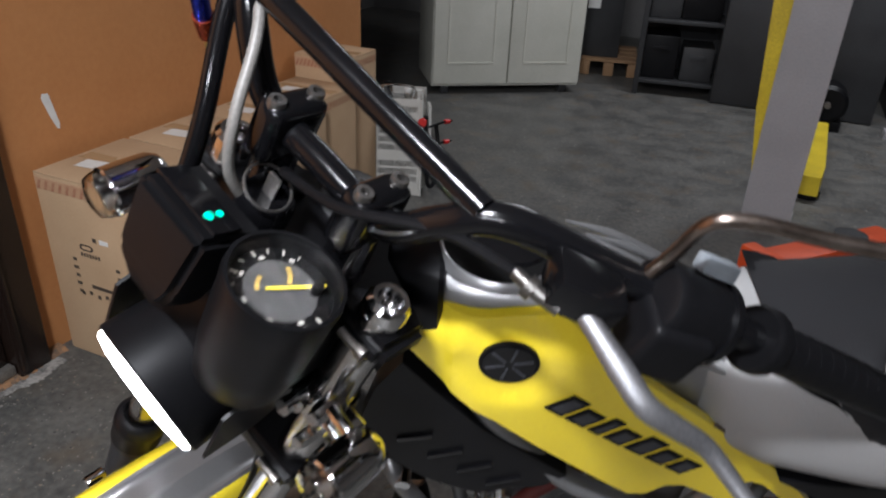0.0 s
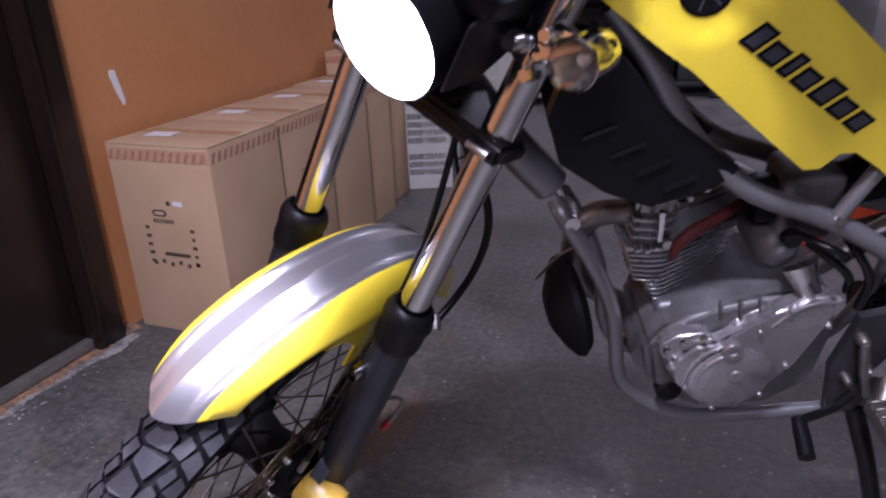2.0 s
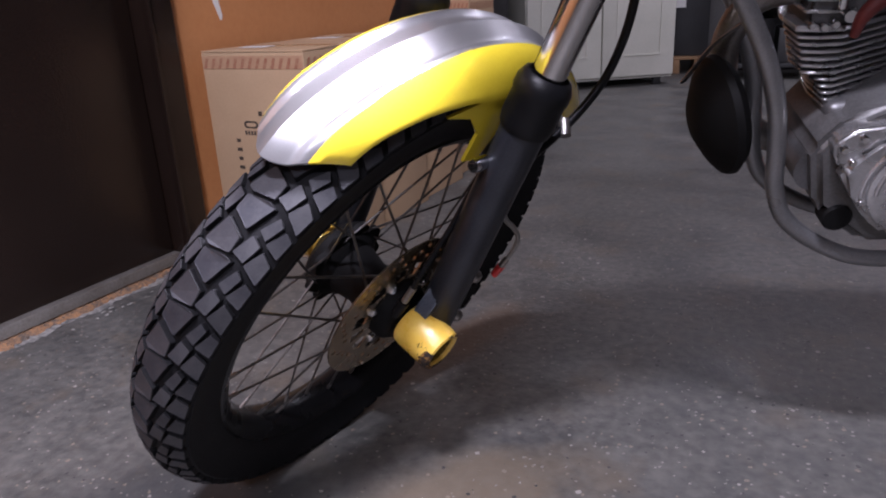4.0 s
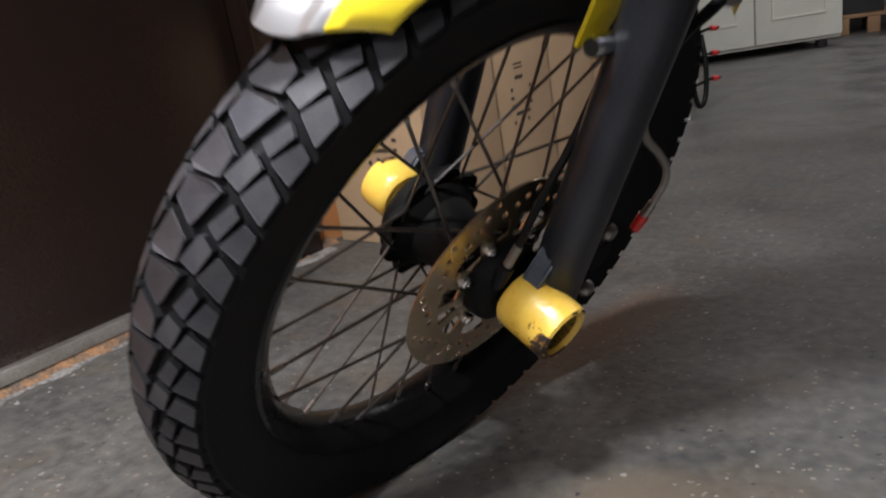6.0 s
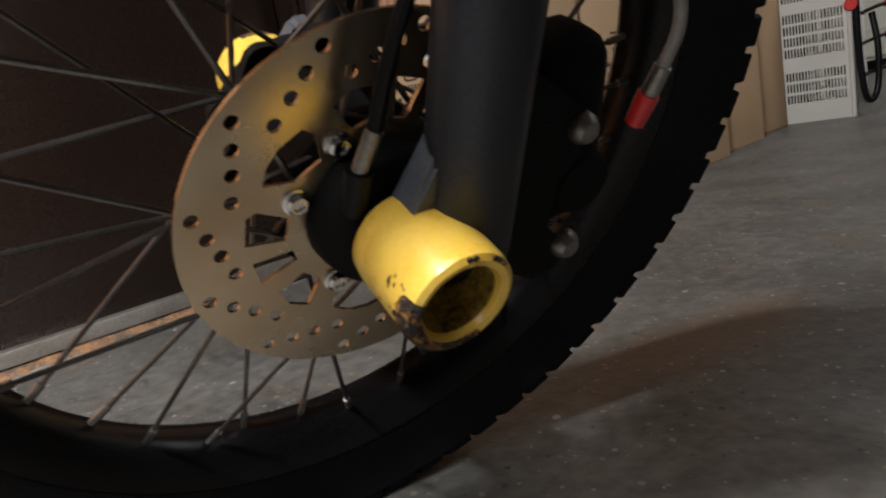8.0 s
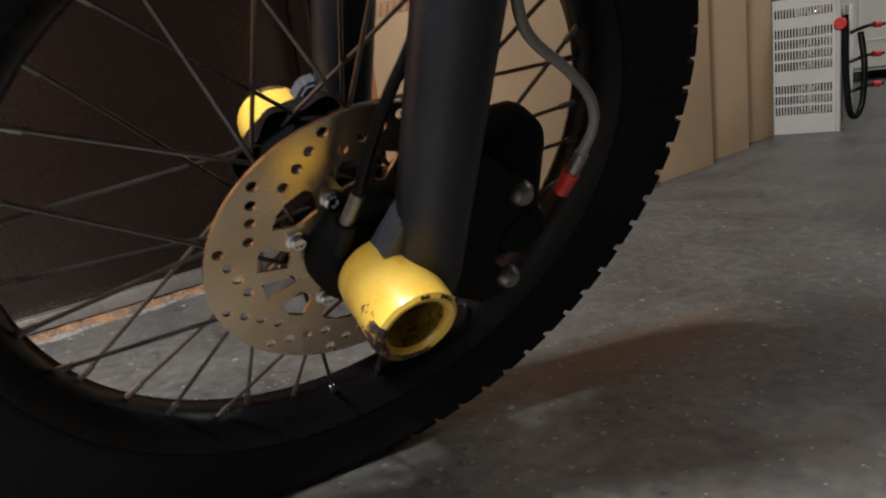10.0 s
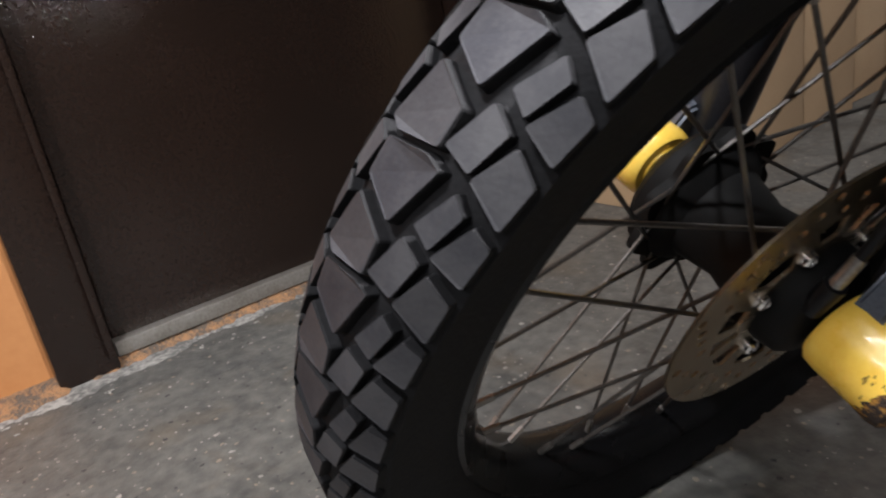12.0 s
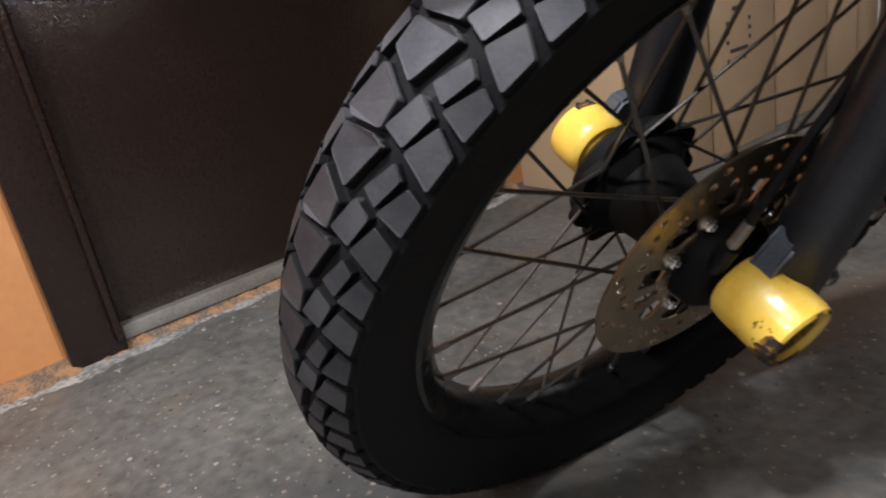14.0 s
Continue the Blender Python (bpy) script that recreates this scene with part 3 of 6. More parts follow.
machine = empty("machine_tool", pose(0.93, 4.62, 0), "dark painted machine in the dim back of the workshop", "machine")
part("cabinet", block((0.95, 0.6, 0.85), (-0.05, 0.3, 0.43), 0.01), DARKM, machine)
part("head", block((0.45, 0.4, 0.7), (-0.2, 0.3, 1.2), 0.015), DARKM, machine)
part("tray", block((0.75, 0.45, 0.03), (-0.05, 0.25, 0.875), 0.005), STEEL, machine)
part("guard", block((0.35, 0.05, 0.1), (0.2, 0.05, 1.0), 0.01), SAFETY, machine)
bench = empty("workbench", pose(2.288, 4.85, 0), "dark steel workbench with a lower shelf against the back", "workbench")
part("worktop", block((1.7, 0.65, 0.05), (0, 0.3, 0.86), 0.005), DARKM, bench)
part("panel", block((1.66, 0.55, 0.74), (0, 0.32, 0.46), 0.005), DARKM, bench)
for sx in (-0.8, 0.8):
    part("leg", block((0.06, 0.6, 0.84), (sx, 0.3, 0.42), 0.004), DARKM, bench)
slab("trim", (1.40, 4.36, 0), (3.3, 4.44, 0.05), GREYP, "pale grey kerb along the machines", category="trim")

upright = empty("steel_upright", pose(0.81, 4.39, 0), "dark grey steel upright before the machine", "post")
part("post", block((0.06, 0.06, 2.6), (0, 0, 1.3), 0.006), GREYP, upright)
part("base_plate", block((0.14, 0.14, 0.012), (0, 0, 0.006), 0.002), GREYP, upright)
fan = empty("electric_motor", pose(1.07, 4.44, 0.0), "black electric motor standing before the machine", "motor")
part("body", lathe([(0.0, -0.1), (0.09, -0.1), (0.11, -0.08), (0.11, 0.08), (0.09, 0.1), (0.0, 0.1)], "y", 24, (0, 0, 0.16)), BLACKP, fan)
part("shaft", rod((0, -0.13, 0.16), (0, -0.09, 0.16), 0.018, 12), STEEL, fan, "bright steel shaft")
part("foot", block((0.2, 0.16, 0.06), (0, 0, 0.03), 0.006), BLACKP, fan)
# slotted ivory equipment casing; the bottles inside it are added
vented_case = empty("slotted_casing", pose(-0.699, 2.345, 0, 0, 0, 22), "ivory slotted equipment casing with hoses at its side, bottles added inside", "basket")
HW, HD, HH = 0.2, 0.2, 0.43
for side, (w, turn, off) in enumerate(((HW, 0, (0, -HD / 2)), (HW, 0, (0, HD / 2)), (HD, 90, (-HW / 2, 0)), (HD, 90, (HW / 2, 0)))):
    slots = []
    nx = int(w / 0.0105)
    for z0 in (0.062, 0.097, 0.132, 0.205, 0.240, 0.275, 0.310, 0.372):
        for k in range(nx):
            u = -w / 2 + 0.02 + k * (w - 0.04) / (nx - 1)
            slots.append([(u - 0.0026, z0), (u + 0.0026, z0), (u + 0.0026, z0 + 0.027), (u - 0.0026, z0 + 0.027)])
    part("side", plate([(-w / 2, 0), (w / 2, 0), (w / 2, HH), (-w / 2, HH)], slots, 0.004), PLASTW, vented_case,
         m=WORLD[vented_case] @ Matrix.Translation((*off, 0)) @ pose(0, 0, 0, 0, 0, turn), smooth=False)
part("bottom", block((HW - 0.01, HD - 0.01, 0.006), (0, 0, 0.006), 0.001), PLASTW, vented_case, smooth=False)
part("handle", tube([(-0.06, -0.09, HH), (-0.06, -0.095, HH + 0.05), (0.06, -0.095, HH + 0.05), (0.06, -0.09, HH)], 0.005, 8, 5), CHROME, vented_case, "bent chrome handle")
part("roller", lathe([(0.0, -0.012), (0.016, -0.012), (0.019, -0.008), (0.019, 0.0), (0.0, 0.0)], "y", 24, (0.105, -0.102, 0.335)), REDP, vented_case, "round red knob")
for sx, sy in ((-1, -1), (1, -1), (1, 1), (-1, 1)):
    part("corner_post", rod((sx * HW / 2, sy * HD / 2, 0), (sx * HW / 2, sy * HD / 2, HH), 0.0075, 12), PLASTW, vented_case)
part("side_panel", block((0.014, 0.09, 0.36), (0.128, -0.02, 0.21), 0.005, (0, 0, 8), 2), PLASTW, vented_case)
part("hose_loop", tube([(0.118, -0.095, 0.36), (0.120, -0.100, 0.20), (0.132, -0.098, 0.065), (0.152, -0.085, 0.045), (0.168, -0.066, 0.09), (0.172, -0.05, 0.20), (0.160, -0.03, 0.30)], 0.0095, 10, 5), BLACKP, vented_case, "dark bent hose at the casing's side")
for z, r in ((0.13, 0.0055), (0.225, 0.005), (0.315, 0.0055)):
    part("side_hose", tube([(0.130, -0.066, z - 0.012), (0.155, -0.060, z - 0.004), (0.19, -0.035, z + 0.004), (0.225, 0.0, z + 0.002)], r, 8, 5), BLACKP, vented_case, "thin dark hose")
    part("hose_clip", rod((0.196, -0.028, z + 0.004), (0.215, -0.012, z + 0.002), 0.010, 10), REDP, vented_case, "red hose coupling")
for k, (x, y, h) in enumerate(((-0.06, 0.02, 0.47), (0.03, 0.03, 0.44), (0.08, -0.02, 0.45))):
    can = empty("bottle", WORLD[vented_case] @ pose(x, y, 0.012), ("dark bottle with a black cap added inside the ivory casing", "clear plastic bottle added inside the ivory casing", "white plastic bottle added inside the ivory casing")[k], "bottle", group="bottles in the basket")
    part("body", lathe([(0.03, 0), (0.034, 0.01), (0.034, h - 0.11), (0.03, h - 0.08), (0.013, h - 0.045), (0.013, h - 0.03)], "z", 20), (DARKM, CLEAR, PLASTW)[k], can)
    part("cap", lathe([(0.016, h - 0.034), (0.016, h - 0.012), (0.013, h - 0.01), (0, h - 0.01)], "z", 16), (BLACKP, PAPER, PLASTW)[k], can)


# ---- the motorcycle: frames of the chassis, the front wheel and the upper fork ----
def basis(o, x, y, z):
    return Matrix(((x[0], y[0], z[0], o[0]), (x[1], y[1], z[1], o[1]), (x[2], y[2], z[2], o[2]), (0, 0, 0, 1)))


MB = basis((0.0205, 0.1612, 0.3153), (0.92864, 0.37098, 0.00256), (-0.35753, 0.89308, 0.27311), (0.09904, -0.25453, 0.96198))
MF = basis((-0.0159, 0.102, 0.3026), (0.16142, 0.98687, 0.00514), (-0.85284, 0.13687, 0.50392), (0.4966, -0.08572, 0.86374))
MU = basis((0.0099, 0.1123, 0.317), (0.21008, 0.97703, -0.0358), (-0.84891, 0.20045, 0.48906), (0.485, -0.07235, 0.87152))
bike = empty("motorcycle", pose(0.35, 0.2, 0), "yellow and silver trail motorcycle leaning, front wheel turned aside", "motorcycle")
MID = -0.011     # the wheel's middle plane in the wheel frame
LEGS = (-0.093, 0.088)
LEG_LOW = ((0.016, -0.097), (0.030, 0.102))
LEG_TOP = ((-0.010, -0.092), (-0.010, 0.087))
LX = -0.008


def on_fork(name, bm, material, label="", parent=None, smooth=True):
    return part(name, bm, material, parent or bike, label, MF, smooth)


def on_upper(name, bm, material, label="", parent=None, smooth=True):
    return part(name, bm, material, parent or bike, label, MU, smooth)


def on_frame(name, bm, material, label="", parent=None, smooth=True):
    return part(name, bm, material, parent or bike, label, MB, smooth)


MATT = node_mat("matt_black", (0.006, 0.006, 0.006), 0.65, 0, (0.004, 0.004, 0.004), 20, 200, 0.4, 0.03, spec=0.12)
# front wheel
R = 0.3370


def crown(v):
    """Tyre surface across the tread: radius and side for v from -1 to 1."""
    return R - 0.007 - 0.021 * abs(v) ** 2.0 - 0.012 * abs(v) ** 6, MID + 0.0485 * v


def wheel_tyre(section, seg=120):
    return lathe(section, "y", seg, close=True)


prof = [(0.246, -0.021), (0.255, -0.028), (0.259, -0.0305), (0.270, -0.0330), (0.283, -0.0362), (0.296, -0.0398)] + [(crown(v)[0], crown(v)[1] - MID) for v in np.linspace(-0.9, 0.9, 17)] + \
       [(0.296, 0.0398), (0.283, 0.0362), (0.270, 0.0330), (0.259, 0.0305), (0.255, 0.028), (0.246, 0.021)]
tyre = on_fork("tyre", wheel_tyre([(r, y + MID) for r, y in prof]), RUBBER, "black dual-sport tyre with worn grey tread")
rim_prof = [(0.252, -0.030), (0.256, -0.028), (0.247, -0.022), (0.236, -0.012), (0.236, 0.012), (0.247, 0.022), (0.256, 0.028), (0.252, 0.030),
            (0.240, 0.022), (0.2315, 0.010), (0.2315, -0.010), (0.240, -0.022)]
rim = on_fork("rim", lathe([(r, y + MID) for r, y in rim_prof], "y", 96, close=True), RIM, "black spoked rim")

PITCHES = 33
STEP = 2 * math.pi / PITCHES


def knob(outline, height=0.0066, sink=0.003):
    """A tread block from an outline of (pitch share along, side -1..1)."""
    bm = bmesh.new()
    cut = []
    for k, (s, v) in enumerate(outline):
        (sa, va), (sb, vb) = outline[k - 1], outline[(k + 1) % len(outline)]
        cut += [(s + (sa - s) * 0.07, v + (va - v) * 0.07), (s * 0.96 + (sa + sb) * 0.02, v * 0.96 + (va + vb) * 0.02), (s + (sb - s) * 0.07, v + (vb - v) * 0.07)]
    outline = cut
    n = len(outline)
    cs, cv = sum(p[0] for p in outline) / n, sum(p[1] for p in outline) / n
    rings = []
    for lift, shrink in ((-sink, 1.13), (height * 0.45, 1.08), (height * 0.84, 1.06), (height, 1.015)):
        ring = []
        for s, v in outline:
            s2, v2 = cs + (s - cs) * shrink, cv + (v - cv) * shrink
            r, y = crown(v2)
            out = 0.55 * abs(v2) ** 2 * (1 if v2 > 0 else -1)
            a = s2 * STEP
            r2, y2 = r + lift * (1 - 0.3 * abs(v2) ** 2), y + lift * out
            ring.append(bm.verts.new((-math.cos(a) * r2, y2, math.sin(a) * r2)))
        rings.append(ring)
    for p, q in zip(rings, rings[1:]):
        for k in range(n):
            bm.faces.new((p[k], p[(k + 1) % n], q[(k + 1) % n], q[k])).material_index = 1
    bm.faces.new(rings[-1])
    bmesh.ops.recalc_face_normals(bm, faces=bm.faces)
    data = bpy.data.meshes.new("tread_block")
    bm.to_mesh(data)
    bm.free()
    data.materials.append(TREAD)
    data.materials.append(RUBBER)
    return data


# one pitch of the near half, in degrees along and share across; the far half is its point mirror
HALF = ([(-5.1, -0.23), (0.0, -0.37), (0.35, -0.21), (-0.9, 0.25), (-3.8, 0.23)],
        [(1.75, -0.29), (5.7, -0.40), (4.75, -0.60), (1.2, -0.54)],
        [(0.95, -0.575), (4.4, -0.68), (2.95, -0.86), (-0.9, -0.85)],
        [(-3.8, -0.43), (-0.4, -0.55), (-1.4, -0.67), (-4.75, -0.60)],
        [(-5.1, -0.635), (-1.65, -0.745), (-2.4, -0.87), (-6.15, -0.86)])
DEGREE = PITCHES / 360
KNOBS = [knob([((21.25 + d) * DEGREE, v) for d, v in o]) for o in HALF]
KNOBS += [knob([((21.55 - d) * DEGREE, -v) for d, v in o]) for o in HALF]
for k in range(PITCHES):
    turn = Matrix.Rotation(k * STEP, 4, "Y")
    for data in KNOBS:
        placed("tread_block", data, tyre, m=MF @ turn)

hub = on_fork("hub", lathe([(r, y + MID) for r, y in ((0.02, -0.05), (0.024, -0.049), (0.05, -0.046), (0.056, -0.042), (0.056, -0.036), (0.040, -0.030), (0.034, 0.0), (0.040, 0.030),
                            (0.050, 0.038), (0.056, 0.046), (0.056, 0.062), (0.048, 0.070), (0.03, 0.076), (0.022, 0.084), (0.018, 0.086))], "y", 40), MATT, "matt black wheel hub")
for y, r in ((0.042, 0.062), (-0.042, 0.054)):
    outline = [((r + 0.0045 * math.cos(9 * a)) * math.cos(a), (r + 0.0045 * math.cos(9 * a)) * math.sin(a)) for a in np.linspace(0, 2 * math.pi, 90, endpoint=False)]
    on_fork("spoke_flange", plate(outline, (), 0.008, y + MID), MATT, "scalloped black spoke flange", hub)
# four spokes to a lacing group: near and far side, trailing and leading
for k in range(9):
    for at, side, lead in ((163.4, -1, 30), (171.2, 1, -30), (182.6, 1, 56), (191.9, -1, -57)):
        ar = radians(at + 40 * k)
        ah = radians(at + 40 * k + lead)
        p = (math.cos(ah) * 0.052, MID + side * 0.043, math.sin(ah) * 0.052)
        q = (math.cos(ar) * 0.2325, MID + side * 0.005, math.sin(ar) * 0.2325)
        mid = [p[i] + (q[i] - p[i]) * 0.925 for i in range(3)]
        on_fork("spoke", rod(p, q, 0.0017, 6), SPOKE, parent=rim)
        on_fork("nipple", rod(mid, q, 0.0027, 6), STEEL, parent=rim)

# brake disc: drilled ring with wide windows
DY = -0.0622
holes = [circle(0, 0, 0.044, 40)]
WINDOWS = (((155.6, 0.0733), (147.0, 0.0758), (138.6, 0.0762), (127.5, 0.0735), (125.0, 0.0665), (132.5, 0.0515), (149.5, 0.0565)),
           ((182.8, 0.0780), (170.0, 0.0775), (167.1, 0.0725), (172.2, 0.0535), (186.7, 0.0560)),
           ((192.3, 0.0765), (195.5, 0.0541), (203.5, 0.0540), (204.7, 0.0775)),
           ((214.5, 0.0750), (215.0, 0.0565), (228.3, 0.0546), (233.0, 0.0731), (224.0, 0.0765)))
for third in (0, 120, 240):
    for window in WINDOWS:
        holes.append([(math.cos(radians(a + third)) * r, math.sin(radians(a + third)) * r) for a, r in window])
for k in range(12):
    for r, da in ((0.1046, 0.0), (0.0967, 7.0), (0.0905, 14.6), (0.0862, 24.2)):
        a = radians(168.6 + k * 30 + da)
        holes.append(circle(math.cos(a) * r, math.sin(a) * r, 0.0040, 12))
disc = on_fork("brake_disc", plate(circle(0, 0, 0.113, 96), holes, 0.0024, DY), DISC, "drilled steel brake disc with a brown tint", smooth=False)
for a in (119.5, 161, 239.5, 281, 359.5, 41):
    c = (math.cos(radians(a)) * 0.0522, DY, math.sin(radians(a)) * 0.0522)
    bm = lathe([(0.0078, 0.003), (0.0078, -0.001), (0.0062, -0.0014), (0.0062, -0.0040), (0.0048, -0.0054), (0.0034, -0.0054), (0.0030, -0.0036), (0.0, -0.0036)], "y", 14, c)
    on_fork("bolt", bm, CHROME, "bright disc bolt", parent=disc)
on_fork("carrier", lathe([(0.02, -0.054), (0.046, -0.054), (0.047, -0.0575), (0.043, -0.0590), (0.02, -0.0590)], "y", 40), MATT, "black disc carrier", parent=disc)
drive = on_fork("speedometer_drive", lathe([(0.018, -0.088), (0.034, -0.085), (0.041, -0.079), (0.0435, -0.068), (0.0435, -0.060)], "y", 32), MATT, "black speedometer drive housing")
bm = rod((-0.026, -0.082, 0.018), (-0.025, -0.085, 0.044), 0.0078, 12)
on_fork("collar", bm, BLACKP, parent=drive)
on_fork("cable_nut", rod((-0.025, -0.085, 0.042), (-0.0175, -0.085, 0.064), 0.0048, 12), STEEL, "dull steel cable nut", parent=drive)
on_fork("speedometer_cable", tube([(-0.018, -0.085, 0.063), (-0.012, -0.085, 0.098), (-0.002, -0.085, 0.134), (0.010, -0.083, 0.162), (0.030, -0.077, 0.22), (0.046, -0.074, 0.31), (0.050, -0.066, 0.45), (0.02, -0.05, 0.62)], 0.0040, 8), BLACKP, "black speedometer cable")
on_fork("axle", rod((0, -0.112, 0), (0, 0.1, 0), 0.0075, 12), STEEL)

def on_leg(i, bm, z0=0.0):
    """Moves a mesh built round x = y = 0 onto the line of fork leg i."""
    (x0, y0), (x1, y1) = LEG_LOW[i], LEG_TOP[i]
    for v in bm.verts:
        k = v.co.z / 0.81
        v.co.x += x0 + (x1 - x0) * k
        v.co.y += y0 + (y1 - y0) * k
    return bm


SX, SZ = -0.004, 0.003       # middle of the axle sliders
# fork legs
for i, LY in enumerate(LEGS):
    s = -1 if i == 0 else 1
    leg = on_upper("fork_leg", on_leg(i, lathe([(0.0, -0.052), (0.014, -0.052), (0.021, -0.044), (0.0245, -0.02), (0.0250, 0.10), (0.0258, 0.295), (0.0262, 0.30)], "z", 32)), FORK, "dark grey lower fork leg")
    bm = loft([[(x + (0.024, 0.030)[i], (-0.112, 0.092)[i] + y, z) for x, z in (((-0.044, 0.010), (-0.036, -0.018), (0.0, -0.026), (0.0, 0.076), (-0.022, 0.068), (-0.036, 0.032)), ((-0.030, 0.010), (-0.026, -0.014), (0.0, -0.020), (0.0, 0.046), (-0.014, 0.044), (-0.026, 0.024)))[i]] for y in ((-0.004, 0.016), (-0.006, 0.012))[i]])
    bmesh.ops.bevel(bm, geom=bm.edges[:], offset=0.0030, segments=2, affect="EDGES")
    on_fork("axle_lug", bm, node_mat("grey_lug_paint", (0.12, 0.135, 0.165), 0.35, 0.4, (0.075, 0.085, 0.105), 25, 400, 0.5, 0.08)
            if i == 0 else bpy.data.materials["grey_lug_paint"], "grey painted axle lug", parent=leg)
    on_upper("dust_boot", on_leg(i, lathe([(0.0275, 0.285), (0.0290, 0.288), (0.0305, 0.298), (0.0300, 0.325), (0.0315, 0.330), (0.0310, 0.340), (0.0270, 0.349), (0.0225, 0.352), (0.0215, 0.347), (0.019, 0.345)], "z", 32)), BLACKP, "black rubber dust boot", parent=leg)
    on_upper("fork_tube", on_leg(i, lathe([(0.0182, 0.30), (0.0182, 0.81)], "z", 32)), STANCHION, "bright polished fork tube")
    cap = on_upper("fork_cap", on_leg(i, lathe([(0.0, 0.806), (0.0055, 0.806), (0.0055, 0.816), (0.0085, 0.816), (0.0105, 0.823), (0.014, 0.824), (0.0175, 0.820), (0.0182, 0.808)], "z", 28)), CHROME, "chrome fork cap")
    # hollow slider on the axle end
    y0, y1 = (-0.092, -0.155) if s < 0 else (0.076, 0.114)
    d = -1 if s < 0 else 1
    ring = [(0.0, y0), (0.026, y0), (0.0296, y0 + d * 0.004), (0.0306, y0 + d * 0.012), (0.0306, y1 - d * 0.008), (0.0295, y1 - d * 0.002), (0.0263, y1),
            (0.0228, y1 - d * 0.001), (0.0212, y1 - d * 0.004), (0.0185, y1 - d * 0.040), (0.0, y1 - d * 0.042)]
    slider = on_fork("axle_slider", lathe(ring, "y", 40, (SX, 0, SZ)), CAPY, "scuffed yellow plastic axle slider")
    on_fork("socket_bolt", lathe([(0.0, y1 - d * 0.041), (0.009, y1 - d * 0.041), (0.009, y1 - d * 0.030), (0.005, y1 - d * 0.030), (0.005, y1 - d * 0.036), (0.0, y1 - d * 0.036)], "y", 16, (SX, 0, SZ)), BLACKM, "dark recessed bolt", parent=slider)
    on_fork("mount_bolt", lathe([(0.0, -0.012), (0.007, -0.012), (0.0085, -0.008), (0.0085, 0.012), (0.006, 0.014), (0, 0.014)], "x", 12, (LX - 0.004, LY + 0.004 * s * -1, 0.260)), CHROME, parent=leg)
# burnt and torn outer edge of the near slider
BURNT = node_mat("burnt_scuffed_plastic", (0.030, 0.022, 0.018), 0.75, 0, (0.30, 0.15, 0.03), 130, 420, 0.45, 0.6, bump_distance=0.004, edges=(0.40, 0.48), spec=0.25)
near_slider = [o for o in bike.children if o.name.startswith("axle_slider")][0]
rng = random.Random(11)


def worn_skin(a0, a1, depth, lift, n=40, end=-0.155, out=1):
    """A ragged scab over the outer rim of a slider between two angles."""
    bm = bmesh.new()
    rows = []
    for k in range(n + 1):
        u = k / n
        a = a0 + (a1 - a0) * u
        reach = depth * math.sin(math.pi * u) ** 0.6 * (0.55 + 0.75 * rng.random())
        ring = [(0.0229, -0.0007 + lift), (0.0263, 0.0003 + lift), (0.0297, -0.0017), (0.0308 + lift, -0.0082), (0.0307 + lift * 0.5, -0.0082 - max(0.0005, reach))]
        ring = [(r, end - out * y) for r, y in ring]
        rows.append([bm.verts.new((SX + math.cos(a) * r, y, SZ + math.sin(a) * r)) for r, y in ring])
    for p, q in zip(rows, rows[1:]):
        for c in range(4):
            bm.faces.new((p[c], q[c], q[c + 1], p[c + 1]))
    return bm


on_fork("worn_edge", worn_skin(2.75, 5.2, 0.009, 0.0004), BURNT, "burnt torn rim", parent=near_slider)
far_slider = [o for o in bike.children if o.name.startswith("axle_slider")][1]
on_fork("worn_edge", worn_skin(1.25, 1.95, 0.0012, 0.0002, 24, 0.114, -1), BURNT, "scuffed rim", parent=far_slider)
on_fork("bore_dirt", (lathe([(0.0206, -0.1502), (0.0181, -0.1150), (0.0187, -0.1150), (0.0211, -0.1502)], "y", 32, (SX, 0, SZ), close=True)),
        node_mat("dirty_yellow_bore", (0.55, 0.35, 0.04), 0.6, 0, (0.02, 0.016, 0.010), 60, 300, 0.45, 0.4), "dirty bore", parent=near_slider)
for k in range(9):
    a = 2.62 + rng.random() * 0.7
    yy = -0.145 + rng.random() * 0.013
    bm = bmesh.new()
    vs = []
    for t in range(7):
        aa, rr = 2 * math.pi * t / 7, (0.5 + rng.random())
        da, dy = math.cos(aa) * rr * (0.02 + 0.06 * rng.random()), math.sin(aa) * rr * 0.0005
        vs.append(bm.verts.new((SX + math.cos(a + da) * 0.0309, yy + dy, SZ + math.sin(a + da) * 0.0309)))
    bm.faces.new(vs)
    on_fork("scuff", bm, BURNT, parent=near_slider, smooth=False)
for k in range(5):
    a = 0.5 + rng.random() * 1.2
    c = (SX + math.cos(a) * 0.0280, -0.1548, SZ + math.sin(a) * 0.0280)
    on_fork("scuff", (lathe([(0.0, -0.0004), (0.0010 + 0.0008 * rng.random(), -0.0002), (0.0014, 0.001)], "y", 7, c)), BURNT, parent=near_slider)

